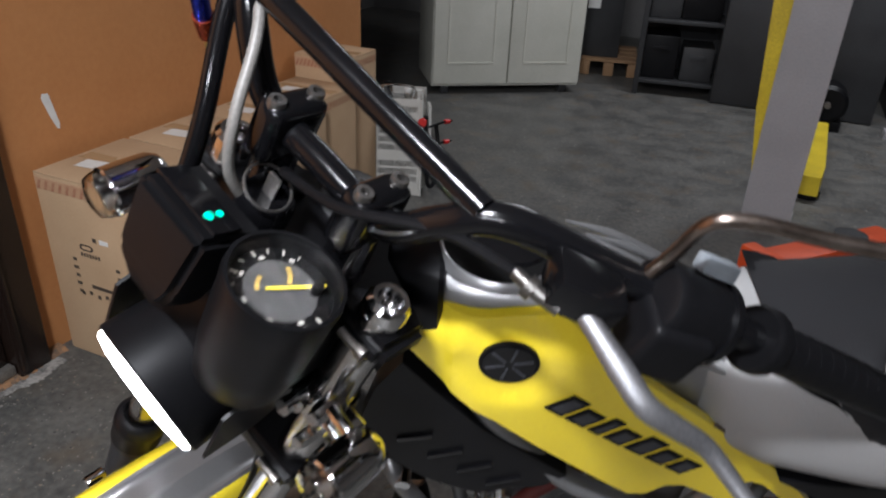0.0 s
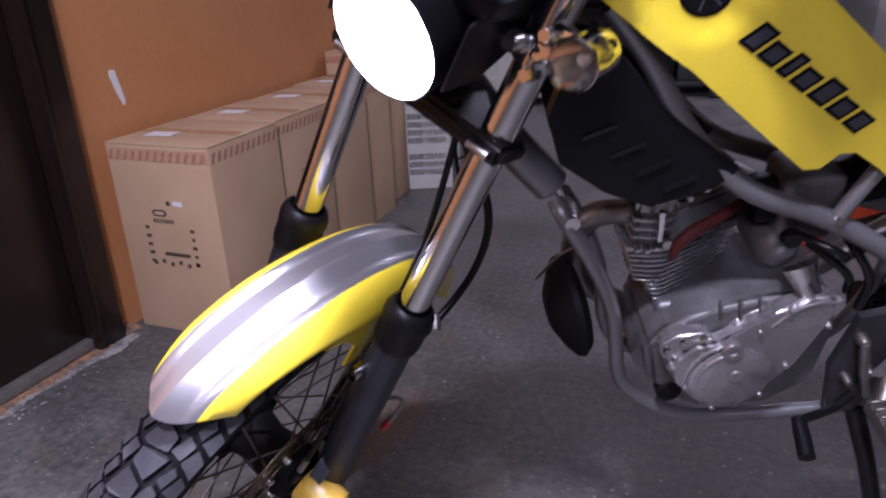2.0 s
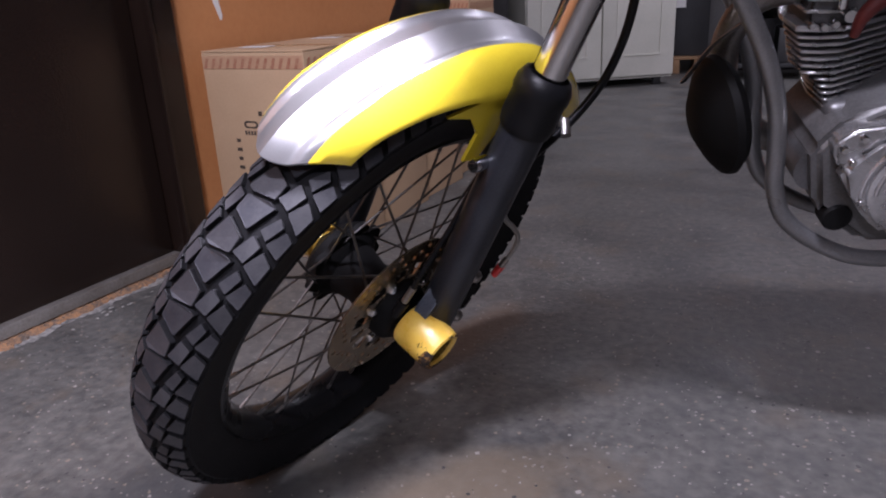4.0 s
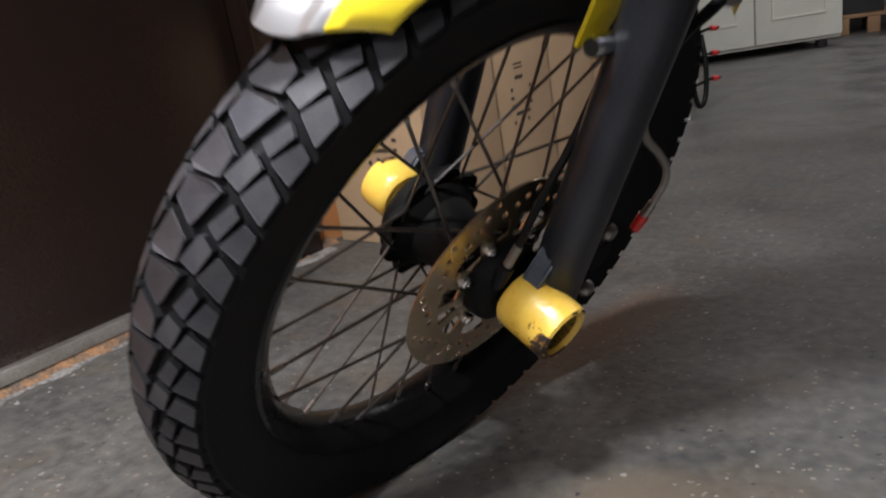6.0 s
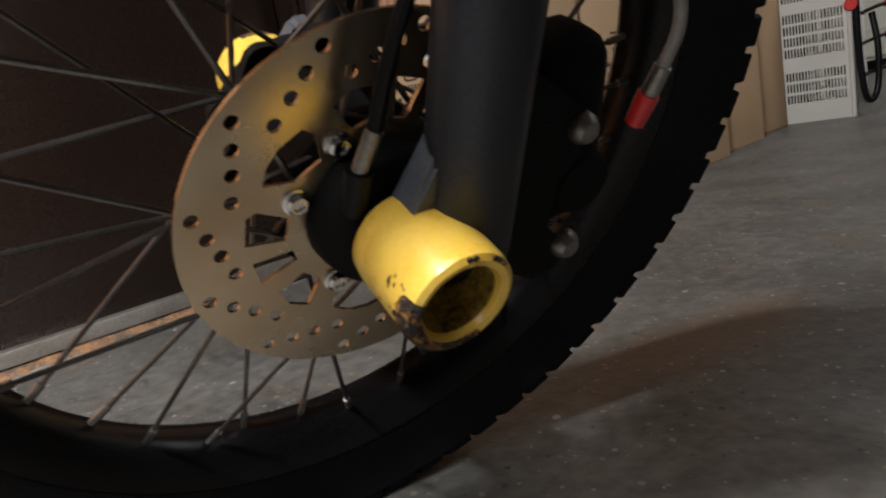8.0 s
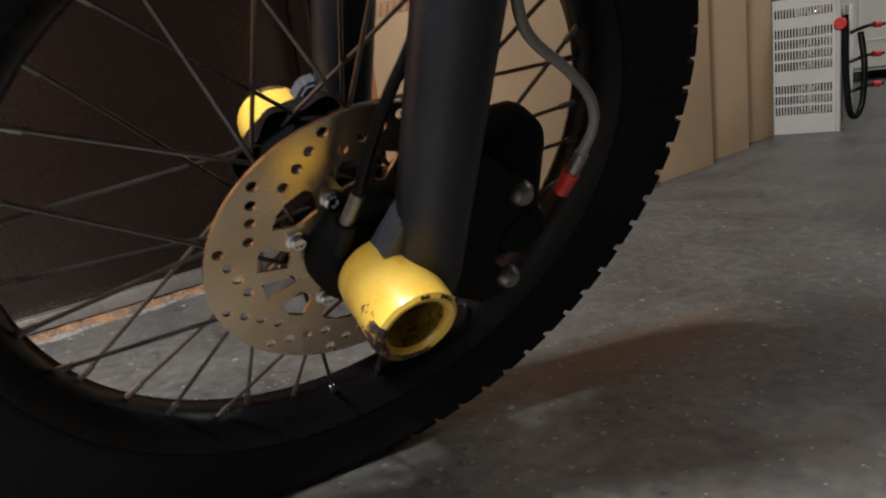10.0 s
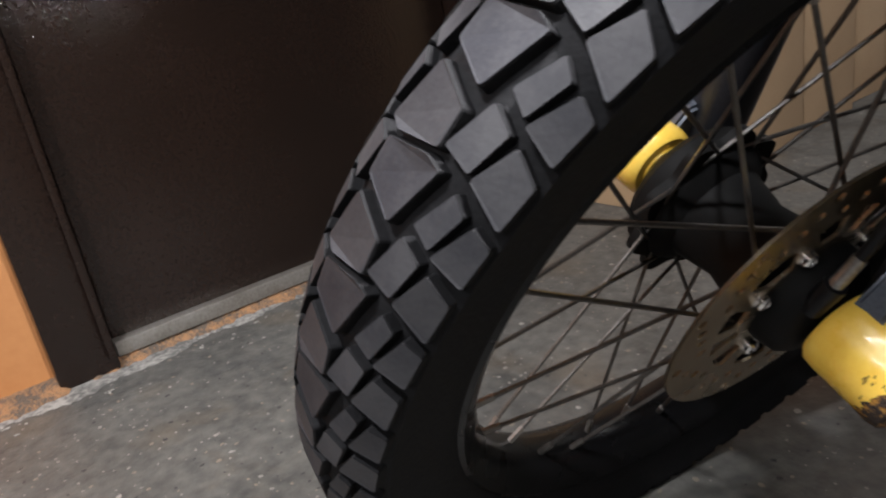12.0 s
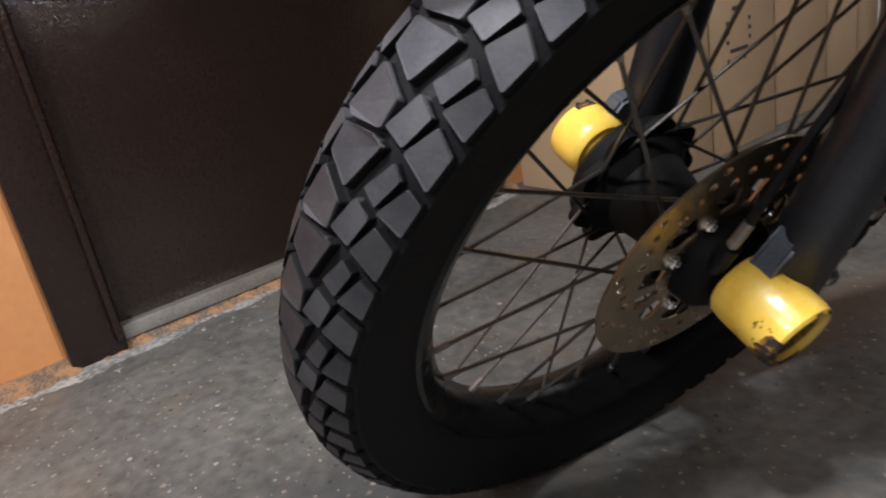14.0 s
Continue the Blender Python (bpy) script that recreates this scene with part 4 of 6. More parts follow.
for z, name in ((0.585, "lower_yoke"), (0.79, "upper_yoke")):
    lo, hi = LEGS
    outline = [(-0.032, lo - 0.026), (0.022, lo - 0.028), (0.03, -0.05), (0.075, -0.03), (0.08, 0.0), (0.075, 0.03), (0.03, 0.045), (0.022, hi + 0.028), (-0.032, hi + 0.026), (-0.028, 0)]
    bm = loft([[(x, y, z - 0.012) for x, y in outline], [(x, y, z + 0.012) for x, y in outline]])
    bmesh.ops.bevel(bm, geom=bm.edges[:], offset=0.007, segments=3, affect="EDGES")
    yoke = on_upper(name, bm, BLACKP, "black painted steering yoke")
    for LY, s in zip(LEGS, (-1, 1)):
        on_upper("pinch_bolt", lathe([(0.0, -0.014), (0.0055, -0.014), (0.0055, -0.008), (0.004, -0.008), (0.004, 0.012)], "y", 10, (LX - 0.026, LY, z - 0.002)), STEEL, parent=yoke)
on_upper("steering_nut", lathe([(0.017, 0.806), (0.017, 0.818), (0.012, 0.824), (0.0, 0.824)], "z", 6, (0.048, 0, 0)), CHROME, "chrome steering stem nut")


# front fender: an arched shell, silver centre between yellow sides
def fender_strip(name, v0, v1, material, label, parent=None, lift=0.0, lo=0.74, hi=2.30, cols=8):
    rows = []
    steps = 44
    for i in range(steps + 1):
        row = []
        for j in range(cols + 1):
            v = (v0(i / steps) if callable(v0) else v0) * (1 - j / cols) + (v1(i / steps) if callable(v1) else v1) * j / cols
            t = i / steps
            a = lo + 0.16 * abs(v) ** 1.9 * (1 - t) ** 2 + (hi - lo) * t
            half = 0.050 + 0.014 * math.sin(min(1, 0.12 + t * 1.2) * math.pi * 0.75)
            skirt = 0.021 + 0.029 * min(1, t * 2.2)
            tip = 0.010 * max(0, (0.12 - t) / 0.12) ** 2
            fold = 0.022 * min(abs(v), 0.42) - 0.005 * min(1, max(0, abs(v) - 0.42) / 0.10) * min(1, 0.3 + t * 3) + 0.004 * max(0, abs(v) - 0.52)
            r = 0.3610 + lift - tip - fold - skirt * max(0, abs(v) - 0.30) ** 3.2 * 3.0
            row.append((-math.cos(a) * r, half * v, math.sin(a) * r))
        rows.append(row)
    bm = bmesh.new()
    top = [[bm.verts.new(p) for p in row] for row in rows]
    low = [[bm.verts.new(Vector(p) - Vector((p[0], 0, p[2])).normalized() * 0.003) for p in row] for row in rows]
    for i in range(steps):
        for j in range(cols):
            bm.faces.new((top[i][j], top[i][j + 1], top[i + 1][j + 1], top[i + 1][j]))
            bm.faces.new((low[i][j], low[i + 1][j], low[i + 1][j + 1], low[i][j + 1]))
        bm.faces.new((top[i][0], top[i + 1][0], low[i + 1][0], low[i][0]))
        bm.faces.new((top[i][cols], low[i][cols], low[i + 1][cols], top[i + 1][cols]))
    for j in range(cols):
        bm.faces.new((top[0][j], low[0][j], low[0][j + 1], top[0][j + 1]))
        bm.faces.new((top[steps][j], top[steps][j + 1], low[steps][j + 1], low[steps][j]))
    return on_upper(name, bm, material, label, parent)


def edge(t):
    """Where the silver meets the yellow, stepping inward along the fender."""
    return float(np.interp(t, (0, 0.05, 0.16, 0.20, 0.34, 0.40, 0.6, 1.0), (0.66, 0.65, 0.64, 0.61, 0.60, 0.57, 0.58, 0.62)))


fender = fender_strip("front_fender", lambda t: -edge(t), edge, SILVER, "silver painted centre of the front fender", cols=18)
for s in (-1, 1):
    fender_strip("fender_side", lambda t, s=s: s * edge(t), s * 1.0, YELLOW, "glossy yellow side of the front fender", fender, cols=14)
    bm = plate([(-0.085, 0.288), (-0.02, 0.305), (0.028, 0.295), (0.024, 0.262), (0.004, 0.222), (-0.022, 0.222), (-0.018, 0.258), (-0.045, 0.282)], (), 0.004, s * 0.0605)
    on_upper("stay", bm, YELLOW, "yellow fender stay", fender)
on_upper("screw", lathe([(0.0, 0.3582), (0.0028, 0.3582), (0.0036, 0.3572), (0.0036, 0.354)], "z", 12, (0.0, 0.0, 0.0), turn=(0, -7.0, 0)), BLACKP, "", fender)

# front brake caliper and hoses
bm = block((0.058, 0.050, 0.12), (0.104, -0.072, 0.034), 0.020, (0, -10, 0), 4)
caliper = on_fork("brake_caliper", bm, MATT, "black brake caliper behind the fork leg")
on_fork("bracket", plate([(0.02, 0.085), (0.06, 0.09), (0.098, 0.062), (0.102, 0.035), (0.088, 0.02), (0.088, -0.012), (0.106, -0.03), (0.104, -0.048), (0.085, -0.052), (0.05, -0.03), (0.02, -0.02)], (), 0.008, -0.108), MATT, parent=caliper)
on_fork("piston_cover", lathe([(0.0, -0.106), (0.018, -0.106), (0.021, -0.102), (0.021, -0.09)], "y", 24, (0.112, 0, 0.009)), MATT, parent=caliper)
for p in ((0.096, -0.110, 0.053), (0.104, -0.110, -0.029)):
    on_fork("bolt", lathe([(0.0, -0.006), (0.006, -0.006), (0.0075, -0.004), (0.0095, -0.001), (0.0095, 0.004)], "y", 16, p), STEEL, "dull zinc caliper bolt", parent=caliper)
on_fork("brake_hose", tube([(0.1235, -0.127, 0.091), (0.125, -0.128, 0.113), (0.116, -0.127, 0.134), (0.095, -0.123, 0.154), (0.061, -0.118, 0.180), (0.048, -0.110, 0.215)], 0.0035, 10), CABLE, "grey braided brake hose")
on_fork("hose_ferrule", tube([(0.1215, -0.125, 0.075), (0.1235, -0.127, 0.092)], 0.0048, 10), STEEL, "steel hose ferrule")
on_fork("bleed_cap", tube([(0.119, -0.123, 0.058), (0.1215, -0.125, 0.076)], [0.0054, 0.0062], 10), REDP, "red rubber bleed cap")
on_upper("brake_line", tube([(0.042, -0.098, 0.222), (0.050, -0.1, 0.244), (0.080, -0.099, 0.262), (0.118, -0.098, 0.297), (0.138, -0.097, 0.345), (0.118, -0.096, 0.415), (0.065, -0.092, 0.487), (0.01, -0.075, 0.545), (-0.01, -0.04, 0.60)], 0.0052, 10), BLACKP, "black brake line looping from the yoke")
on_upper("line_guide", rod((0.092, -0.106, 0.268), (0.100, -0.092, 0.280), 0.0075, 10), STEEL)

# headlamp
TILT_M = Matrix.Translation((-0.055, 0, 0.678)) @ Euler((0, radians(-25), 0)).to_matrix().to_4x4()


def tilted(bm, m=TILT_M):
    bmesh.ops.transform(bm, matrix=m, verts=bm.verts)
    return bm


lamp_shell = on_upper("headlamp_shell", tilted(lathe([(0.0, 0.055), (0.03, 0.050), (0.050, 0.03), (0.058, 0.0), (0.0610, -0.04), (0.0615, -0.058), (0.0595, -0.060), (0.057, -0.056)], "x", 44)), BLACKP, "black headlamp bucket")
on_upper("headlamp_lens", tilted(lathe([(0.0580, -0.057), (0.0577, -0.0615), (0.0550, -0.0640), (0.042, -0.0662), (0.022, -0.0675), (0.0, -0.0680)], "x", 44)), LIGHT, "lit white headlamp lens", parent=lamp_shell)
beam = bpy.data.lights.new("headlamp_beam", "SPOT")
beam.energy, beam.color, beam.spot_size, beam.spot_blend, beam.shadow_soft_size = 42, (1.0, 0.96, 0.94), radians(164), 0.45, 0.045
spot = new("headlamp_beam", beam)
spot.matrix_world = MU @ TILT_M @ Matrix.Translation((-0.092, 0, 0)) @ Matrix(((0, 0, 1, 0), (0, 1, 0, 0), (-1, 0, 0, 0), (0, 0, 0, 1)))
for s in (-1, 1):
    bm = plate([(-0.10, 0.70), (-0.03, 0.745), (0.0, 0.74), (0.0, 0.68), (-0.05, 0.645), (-0.10, 0.64)], (), 0.003, s * 0.069)
    on_upper("lamp_bracket", bm, BLACKP, parent=lamp_shell)
# instruments: pilot-lamp box and round speedometer
bm = loft([[(-0.125, 0.012, 0.742), (-0.125, 0.050, 0.742), (-0.062, 0.056, 0.735), (-0.062, -0.005, 0.735)],
           [(-0.136, -0.008, 0.785), (-0.136, 0.062, 0.785), (-0.058, 0.068, 0.775), (-0.058, -0.012, 0.775)],
           [(-0.124, -0.010, 0.845), (-0.124, 0.070, 0.845), (-0.060, 0.074, 0.832), (-0.060, -0.014, 0.832)]])
bmesh.ops.bevel(bm, geom=bm.edges[:], offset=0.006, segments=2, affect="EDGES")
for v in bm.verts:
    v.co = Vector((-0.086, 0.026, 0.822)) + (v.co - Vector((-0.088, 0.030, 0.822))) * 0.86
cowl = on_upper("instrument_cowl", bm, BLACKP, "black plastic pilot-lamp box")
on_upper("window", block((0.024, 0.062, 0.003), (-0.094, 0.026, 0.8402), 0.001, (0, 11, 0)), BLACKM, "glossy dark pilot-lamp window", parent=cowl)
on_upper("pilot_lamp", lathe([(0.0036, 0.0), (0.003, 0.0014), (0.0, 0.002)], "z", 14, (-0.099, 0.010, 0.8425)), GREEN, "lit green neutral lamp", parent=cowl)
on_upper("pilot_lamp", lathe([(0.0028, 0.0), (0.0024, 0.0012), (0.0, 0.0016)], "z", 14, (-0.090, 0.010, 0.8412)), GREEN, parent=cowl)
SPX, SPY = -0.080, -0.050
speedo = on_upper("speedometer", lathe([(0.0, 0.728), (0.030, 0.728), (0.036, 0.735), (0.0395, 0.765), (0.0408, 0.815), (0.0418, 0.832), (0.0408, 0.838), (0.0380, 0.8385), (0.0368, 0.835), (0.0360, 0.824), (0.0, 0.824)], "z", 48, (SPX, SPY, 0)), BLACKP, "round black speedometer with grey dial and gold print")
on_upper("dial", lathe([(0.0, 0.8246), (0.0250, 0.8246), (0.0250, 0.8242)], "z", 40, (SPX, SPY, 0)), DIAL, "grey dial disc", parent=speedo)


def dial_mark(name, r, a, length, width, material, label="", spin=0.0, z=0.8252):
    c = (SPX + math.cos(a) * r, SPY + math.sin(a) * r, z)
    on_upper(name, block((length, width, 0.0008), c, 0, (0, 0, math.degrees(a + spin))), material, label, speedo, smooth=False)


dial_mark("needle", 0.010, 1.15 + math.pi * 1.5, 0.042, 0.0020, node_mat("yellow_needle", (0.85, 0.7, 0.05), 0.4), "yellow speedometer needle", 0, 0.8272)
for k in range(5):
    dial_mark("lettering", 0.009 + 0.0026 * k, 0.25 + 0.10 * k, 0.0016, 0.0030, GOLD, "", 0.4)
    dial_mark("lettering", 0.016, 2.0 + 0.16 * k, 0.0030, 0.0012, GOLD)
for k in range(14):
    dial_mark("scale_mark", 0.0320, 0.5 + k * 0.34, 0.005 if k % 2 else 0.0035, 0.0012 if k % 2 else 0.0008, LETTERP)
for k in range(6):
    dial_mark("numeral", 0.0272, 0.62 + k * 0.78, 0.0024, 0.0038, LETTERP)
on_upper("reset_knob", lathe([(0.004, 0.0), (0.004, 0.008), (0.0, 0.009)], "z", 10, (SPX + 0.02, SPY - 0.012, 0.8245)), BLACKP, parent=speedo)
glass = on_upper("glass", lathe([(0.0372, 0.8345), (0.0372, 0.8355), (0.0, 0.8362), (0.0, 0.8350)], "z", 40, (SPX, SPY, 0)), CLEAR, parent=speedo)
glass.visible_shadow = False
on_upper("housing", block((0.10, 0.13, 0.085), (-0.045, -0.01, 0.745), 0.015, (0, 0, 0), 3), BLACKP, "black plastic fairing behind the lamp")
# ignition lock with key ring
lock = on_upper("ignition_lock", lathe([(0.021, 0.80), (0.022, 0.822), (0.019, 0.827), (0.0, 0.826)], "z", 24, (-0.034, 0.022, 0)), BLACKM, "black ignition lock")
on_upper("key", block((0.0028, 0.012, 0.022), (-0.034, 0.022, 0.834), 0.001), STEEL, "steel ignition key", parent=lock)
ring = [(-0.040 + 0.019 * math.cos(t), 0.020 + 0.017 * math.sin(t), 0.838 + 0.007 * math.sin(t)) for t in np.linspace(0.0, 6.28, 22)]
on_upper("key_ring", tube(ring, 0.0011, 6, 1), STEEL, "thin steel key ring", parent=lock)


# turn signals
def indicator(x, y, z, out):
    m = Matrix.Translation((x, y, z)) @ Euler((0, radians(-12), 0)).to_matrix().to_4x4() @ Matrix.Scale(0.8, 4)
    cup = on_upper("turn_signal", tilted(lathe([(0.0, 0.024), (0.010, 0.0235), (0.019, 0.018), (0.0245, 0.008), (0.0262, -0.018), (0.0268, -0.040), (0.0275, -0.043), (0.0262, -0.045), (0.0252, -0.042), (0.018, -0.012), (0.008, 0.004)], "x", 32), m), CHROME, "chrome turn signal with a short clear lens")
    on_upper("lens", tilted(lathe([(0.0250, -0.042), (0.0255, -0.050), (0.022, -0.058), (0.012, -0.062), (0.0, -0.063), (0.0, -0.0615), (0.011, -0.0605), (0.0212, -0.0568), (0.0242, -0.0495), (0.0238, -0.042)], "x", 32, close=True), m), FROST, "hazy clear plastic lens", parent=cup)
    on_upper("bulb", tilted(lathe([(0.0, -0.032), (0.006, -0.028), (0.008, -0.02), (0.005, -0.008), (0.005, 0.0)], "x", 16), m), node_mat("amber_bulb", (0.7, 0.64, 0.52), 0.2) if "amber_bulb" not in bpy.data.materials else bpy.data.materials["amber_bulb"], parent=cup)
    on_upper("stalk", tilted(tube([(0.004, 0, 0.0), (0.006, -out * 0.03, 0.0), (0.010, -out * 0.05, -0.006)], [0.0085, 0.0075, 0.009], 12), m), CHROME, "chrome stalk", parent=cup)


indicator(-0.044, -0.152, 0.722, -1)
indicator(-0.034, 0.142, 0.728, 1)
for i, LY in enumerate(LEGS):
    on_upper("clamp_ring", on_leg(i, lathe([(0.0215, 0.672), (0.0235, 0.674), (0.0235, 0.70), (0.0215, 0.702)], "z", 28)), CHROME, "chrome clamp ring on the fork tube")
    on_upper("clamp_bolt", lathe([(0.0, -0.016), (0.0075, -0.016), (0.0075, -0.004), (0.011, -0.004), (0.011, 0.02)], "x", 12, (LX - 0.026, LY + (0.012 if LY < 0 else -0.012), 0.690)), CHROME)
    bracket = on_upper("signal_bracket", block((0.030, 0.040, 0.020), (LX - 0.014, LY * 1.24, 0.696), 0.005, (0, -12, 0), 3), CHROME, "chrome bracket of the turn signal")
    for dz in (-0.018, 0.020):
        on_upper("bolt", lathe([(0.0, -0.012), (0.0062, -0.012), (0.0070, -0.006), (0.0070, 0.010)], "x", 6, (LX - 0.030, LY * 1.16, 0.692 + dz)), CHROME, "", bracket)

# handlebar
HB = [(0.245, -0.42, 0.912), (0.15, -0.335, 0.933), (0.072, -0.262, 0.947), (0.03, -0.192, 0.945), (-0.012, -0.125, 0.942), (-0.024, -0.095, 0.915), (-0.02, -0.062, 0.876), (-0.02, 0, 0.873)]
bar_line = HB + [(x, -y, z) for x, y, z in HB[-2::-1]]
bar = on_upper("handlebar", tube(bar_line, 0.0112, 16, 6), BLACKM, "black steel handlebar with a cross brace")
on_upper("cross_brace", rod((-0.020, -0.112, 0.941), (-0.020, 0.112, 0.941), 0.0095, 16), BLACKM, parent=bar)
for s in (-1, 1):
    y = s * 0.045
    clamp = on_upper("bar_clamp", block((0.052, 0.026, 0.05), (-0.016, y, 0.868), 0.010, None, 3), BLACKM, "black handlebar clamp with two socket bolts")
    block_foot = lathe([(0.016, 0.80), (0.018, 0.81), (0.015, 0.85)], "z", 20, (-0.012, y, 0))
    on_upper("riser", block_foot, BLACKM, parent=clamp)
    for x in (-0.034, 0.002):
        on_upper("socket_bolt", lathe([(0.0058, 0.886), (0.0068, 0.893), (0.0062, 0.8965), (0.0034, 0.8965), (0.0034, 0.891), (0.0, 0.891)], "z", 14, (x, y, 0)), STEEL, "dull socket bolt", parent=clamp)


def along(p, q, t):
    return Vector(p) + (Vector(q) - Vector(p)) * t


GRIP_IN, GRIP_OUT = Vector((0.088, -0.277, 0.9445)), Vector((0.242, -0.417, 0.913))
for s in (-1, 1):
    fl = lambda p, s=s: Vector((p[0], p[1] * -s, p[2]))
    a, b = fl(GRIP_IN), fl(GRIP_OUT)
    grip = on_upper("grip", tube([along(a, b, t) for t in (-0.02, 0.0, 0.04, 0.05, 0.5, 0.95, 0.96, 1.0)], [0.021, 0.023, 0.023, 0.0165, 0.0165, 0.0168, 0.0185, 0.018], 20, 3), BLACKP, "black rubber handlebar grip")
    for k in range(12):
        on_upper("rib", tube([along(a, b, 0.10 + k * 0.068), along(a, b, 0.10 + k * 0.068 + 0.03)], 0.0168, 18), BLACKP, parent=grip)
    c = fl((0.052, -0.232, 0.943))
    axis = (b - a).normalized()
    house = on_upper("switch_housing", tube([c - axis * 0.030, c - axis * 0.026, c, c + axis * 0.026, c + axis * 0.03], [0.021, 0.0265, 0.0275, 0.0270, 0.024], 20, 3), BLACKP, "black switch housing")
    on_upper("seam_ring", tube([c + axis * 0.018, c + axis * 0.024], 0.0295, 24), BLACKM, parent=house)
    on_upper("switch_box", block((0.048, 0.046, 0.042), c + Vector((-0.013, 0, -0.013)), 0.007, (0, 0, 42 * s * -1), 3), BLACKP, parent=house)
    on_upper("switch_button", block((0.014, 0.026, 0.012), c + Vector((0.014, -0.004 * s, 0.031)), 0.003, (0, 25, 42 * -s), 2), node_mat("grey_switch", (0.30, 0.33, 0.36), 0.4) if "grey_switch" not in bpy.data.materials else bpy.data.materials["grey_switch"], "pale grey switch button", parent=house)
    # lever with its perch
    DARKST = bpy.data.materials["dark_spoke_steel"]
    perch = on_upper("lever_perch", block((0.036, 0.046, 0.026), fl((-0.002, -0.184, 0.940)), 0.006, (0, 0, 35 * -s), 2), BLACKM, "black lever perch")
    on_upper("adjuster", tube([fl((-0.024, -0.150, 0.929)), fl((-0.024, -0.168, 0.930)), fl((-0.022, -0.184, 0.931))], [0.004, 0.0050, 0.004], 12, 2), DARKST, "knurled steel cable adjuster", parent=perch)
    on_upper("adjuster_wheel", rod(fl((-0.024, -0.160, 0.929)), fl((-0.0235, -0.166, 0.929)), 0.0075, 16), DARKST, parent=perch)
    lever = on_upper("lever", tube([fl(p) for p in ((-0.012, -0.196, 0.935), (-0.018, -0.231, 0.930), (-0.020, -0.255, 0.926), (-0.009, -0.275, 0.9225), (0.003, -0.296, 0.919), (0.005, -0.32, 0.914), (0.003, -0.345, 0.910), (0.001, -0.368, 0.906))], [0.0060, 0.0080, 0.0076, 0.0068, 0.0060, 0.0054, 0.0050, 0.0048], 14, 5, 0.62), node_mat("bare_lever_alloy", (0.30, 0.30, 0.31), 0.46, 0.85, (0.21, 0.21, 0.22), 20, 400, 0.5, 0.05) if "bare_lever_alloy" not in bpy.data.materials else bpy.data.materials["bare_lever_alloy"], "bare alloy hand lever with a ball end")
    on_upper("ball_end", lathe([(0.0092 * math.cos(k), 0.0092 * math.sin(k)) for k in np.linspace(-1.57, 1.57, 11)], "z", 20, fl((0.002, -0.374, 0.905))), bpy.data.materials["bare_lever_alloy"], parent=lever)
    on_upper("mirror_stem", tube([fl(p) for p in ((0.036, -0.203, 0.955), (0.034, -0.205, 0.978), (0.020, -0.207, 1.012), (0.028, -0.222, 1.026), (0.05, -0.257, 1.038), (0.082, -0.312, 1.062))], 0.0046, 10, 6), node_mat("coppery_steel", (0.36, 0.30, 0.26), 0.3, 1.0, (0.24, 0.19, 0.16), 30, 300, 0.5, 0.08) if "coppery_steel" not in bpy.data.materials else bpy.data.materials["coppery_steel"], "bent mirror stem of tarnished steel")
    m = Matrix.Translation(fl((0.105, -0.345, 1.085))) @ Euler((radians(90), 0, radians(70 * -s))).to_matrix().to_4x4()
    shell = on_upper("mirror", tilted(lathe([(0.0, 0.022), (0.03, 0.018), (0.046, 0.006), (0.048, -0.002), (0.045, -0.004)], "z", 28), m), BLACKP, "round black mirror")
    on_upper("mirror_glass", tilted(lathe([(0.0, -0.003), (0.0445, -0.003), (0.0445, -0.0022)], "z", 28), m), CHROME, parent=shell)
# cables beside the right bar
on_upper("clutch_cable", tube([(-0.024, -0.150, 0.929), (-0.030, -0.10, 0.915), (-0.045, -0.04, 0.88), (-0.03, 0.02, 0.85), (0.02, 0.03, 0.80), (0.09, 0.02, 0.72)], 0.0038, 8), BLACKP, "black clutch cable")
on_upper("throttle_cable", tube([(-0.07, 0.066, 0.80), (-0.052, 0.085, 0.852), (-0.03, 0.115, 0.90), (0.0, 0.15, 0.945), (0.03, 0.20, 0.965)], 0.0075, 10), BLACKM, "black cable conduit")
on_upper("front_brake_hose", tube([(-0.045, 0.03, 0.815), (-0.062, 0.040, 0.845), (-0.060, 0.052, 0.885), (-0.030, 0.085, 0.925), (0.0, 0.14, 0.95), (0.01, 0.18, 0.95)], 0.0042, 10), CABLE, "grey hose curving up to the right bar")
BLUEA = node_mat("blue_anodised", (0.03, 0.05, 0.5), 0.25, 0.9)
REDA = node_mat("orange_anodised", (0.7, 0.12, 0.05), 0.25, 0.9)
p0, p1, p2, p3 = (-0.0172, 0.160, 0.8980), (-0.0060, 0.160, 0.8740), (0.0050, 0.160, 0.8560), (0.0157, 0.160, 0.8369)
on_upper("adjuster_wheel", rod(p0, p1, 0.007, 12), BLUEA, "blue anodised lever adjuster")
on_upper("adjuster_body", rod(p1, p2, 0.0085, 12), REDA, "orange anodised lever adjuster")
on_upper("adjuster_tip", rod(p2, p3, 0.006, 12), GOLD, "gold adjuster tip")


# ---- chassis ----
MIDB = -0.018       # the chassis middle plane


def tank_ring(x, w, top, low, n=28, square=0.62, lean=0.75, inset=0.014):
    out = []
    for k in range(n):
        a = 2 * math.pi * k / n
        c, s = math.cos(a), math.sin(a)
        y = MIDB + (w - inset) * (abs(c) ** square) * (1 if c > 0 else -1)
        z = (top + low) / 2 + (top - low) / 2 * (abs(s) ** lean) * (1 if s > 0 else -1)
        out.append((x, y, z))
    return out


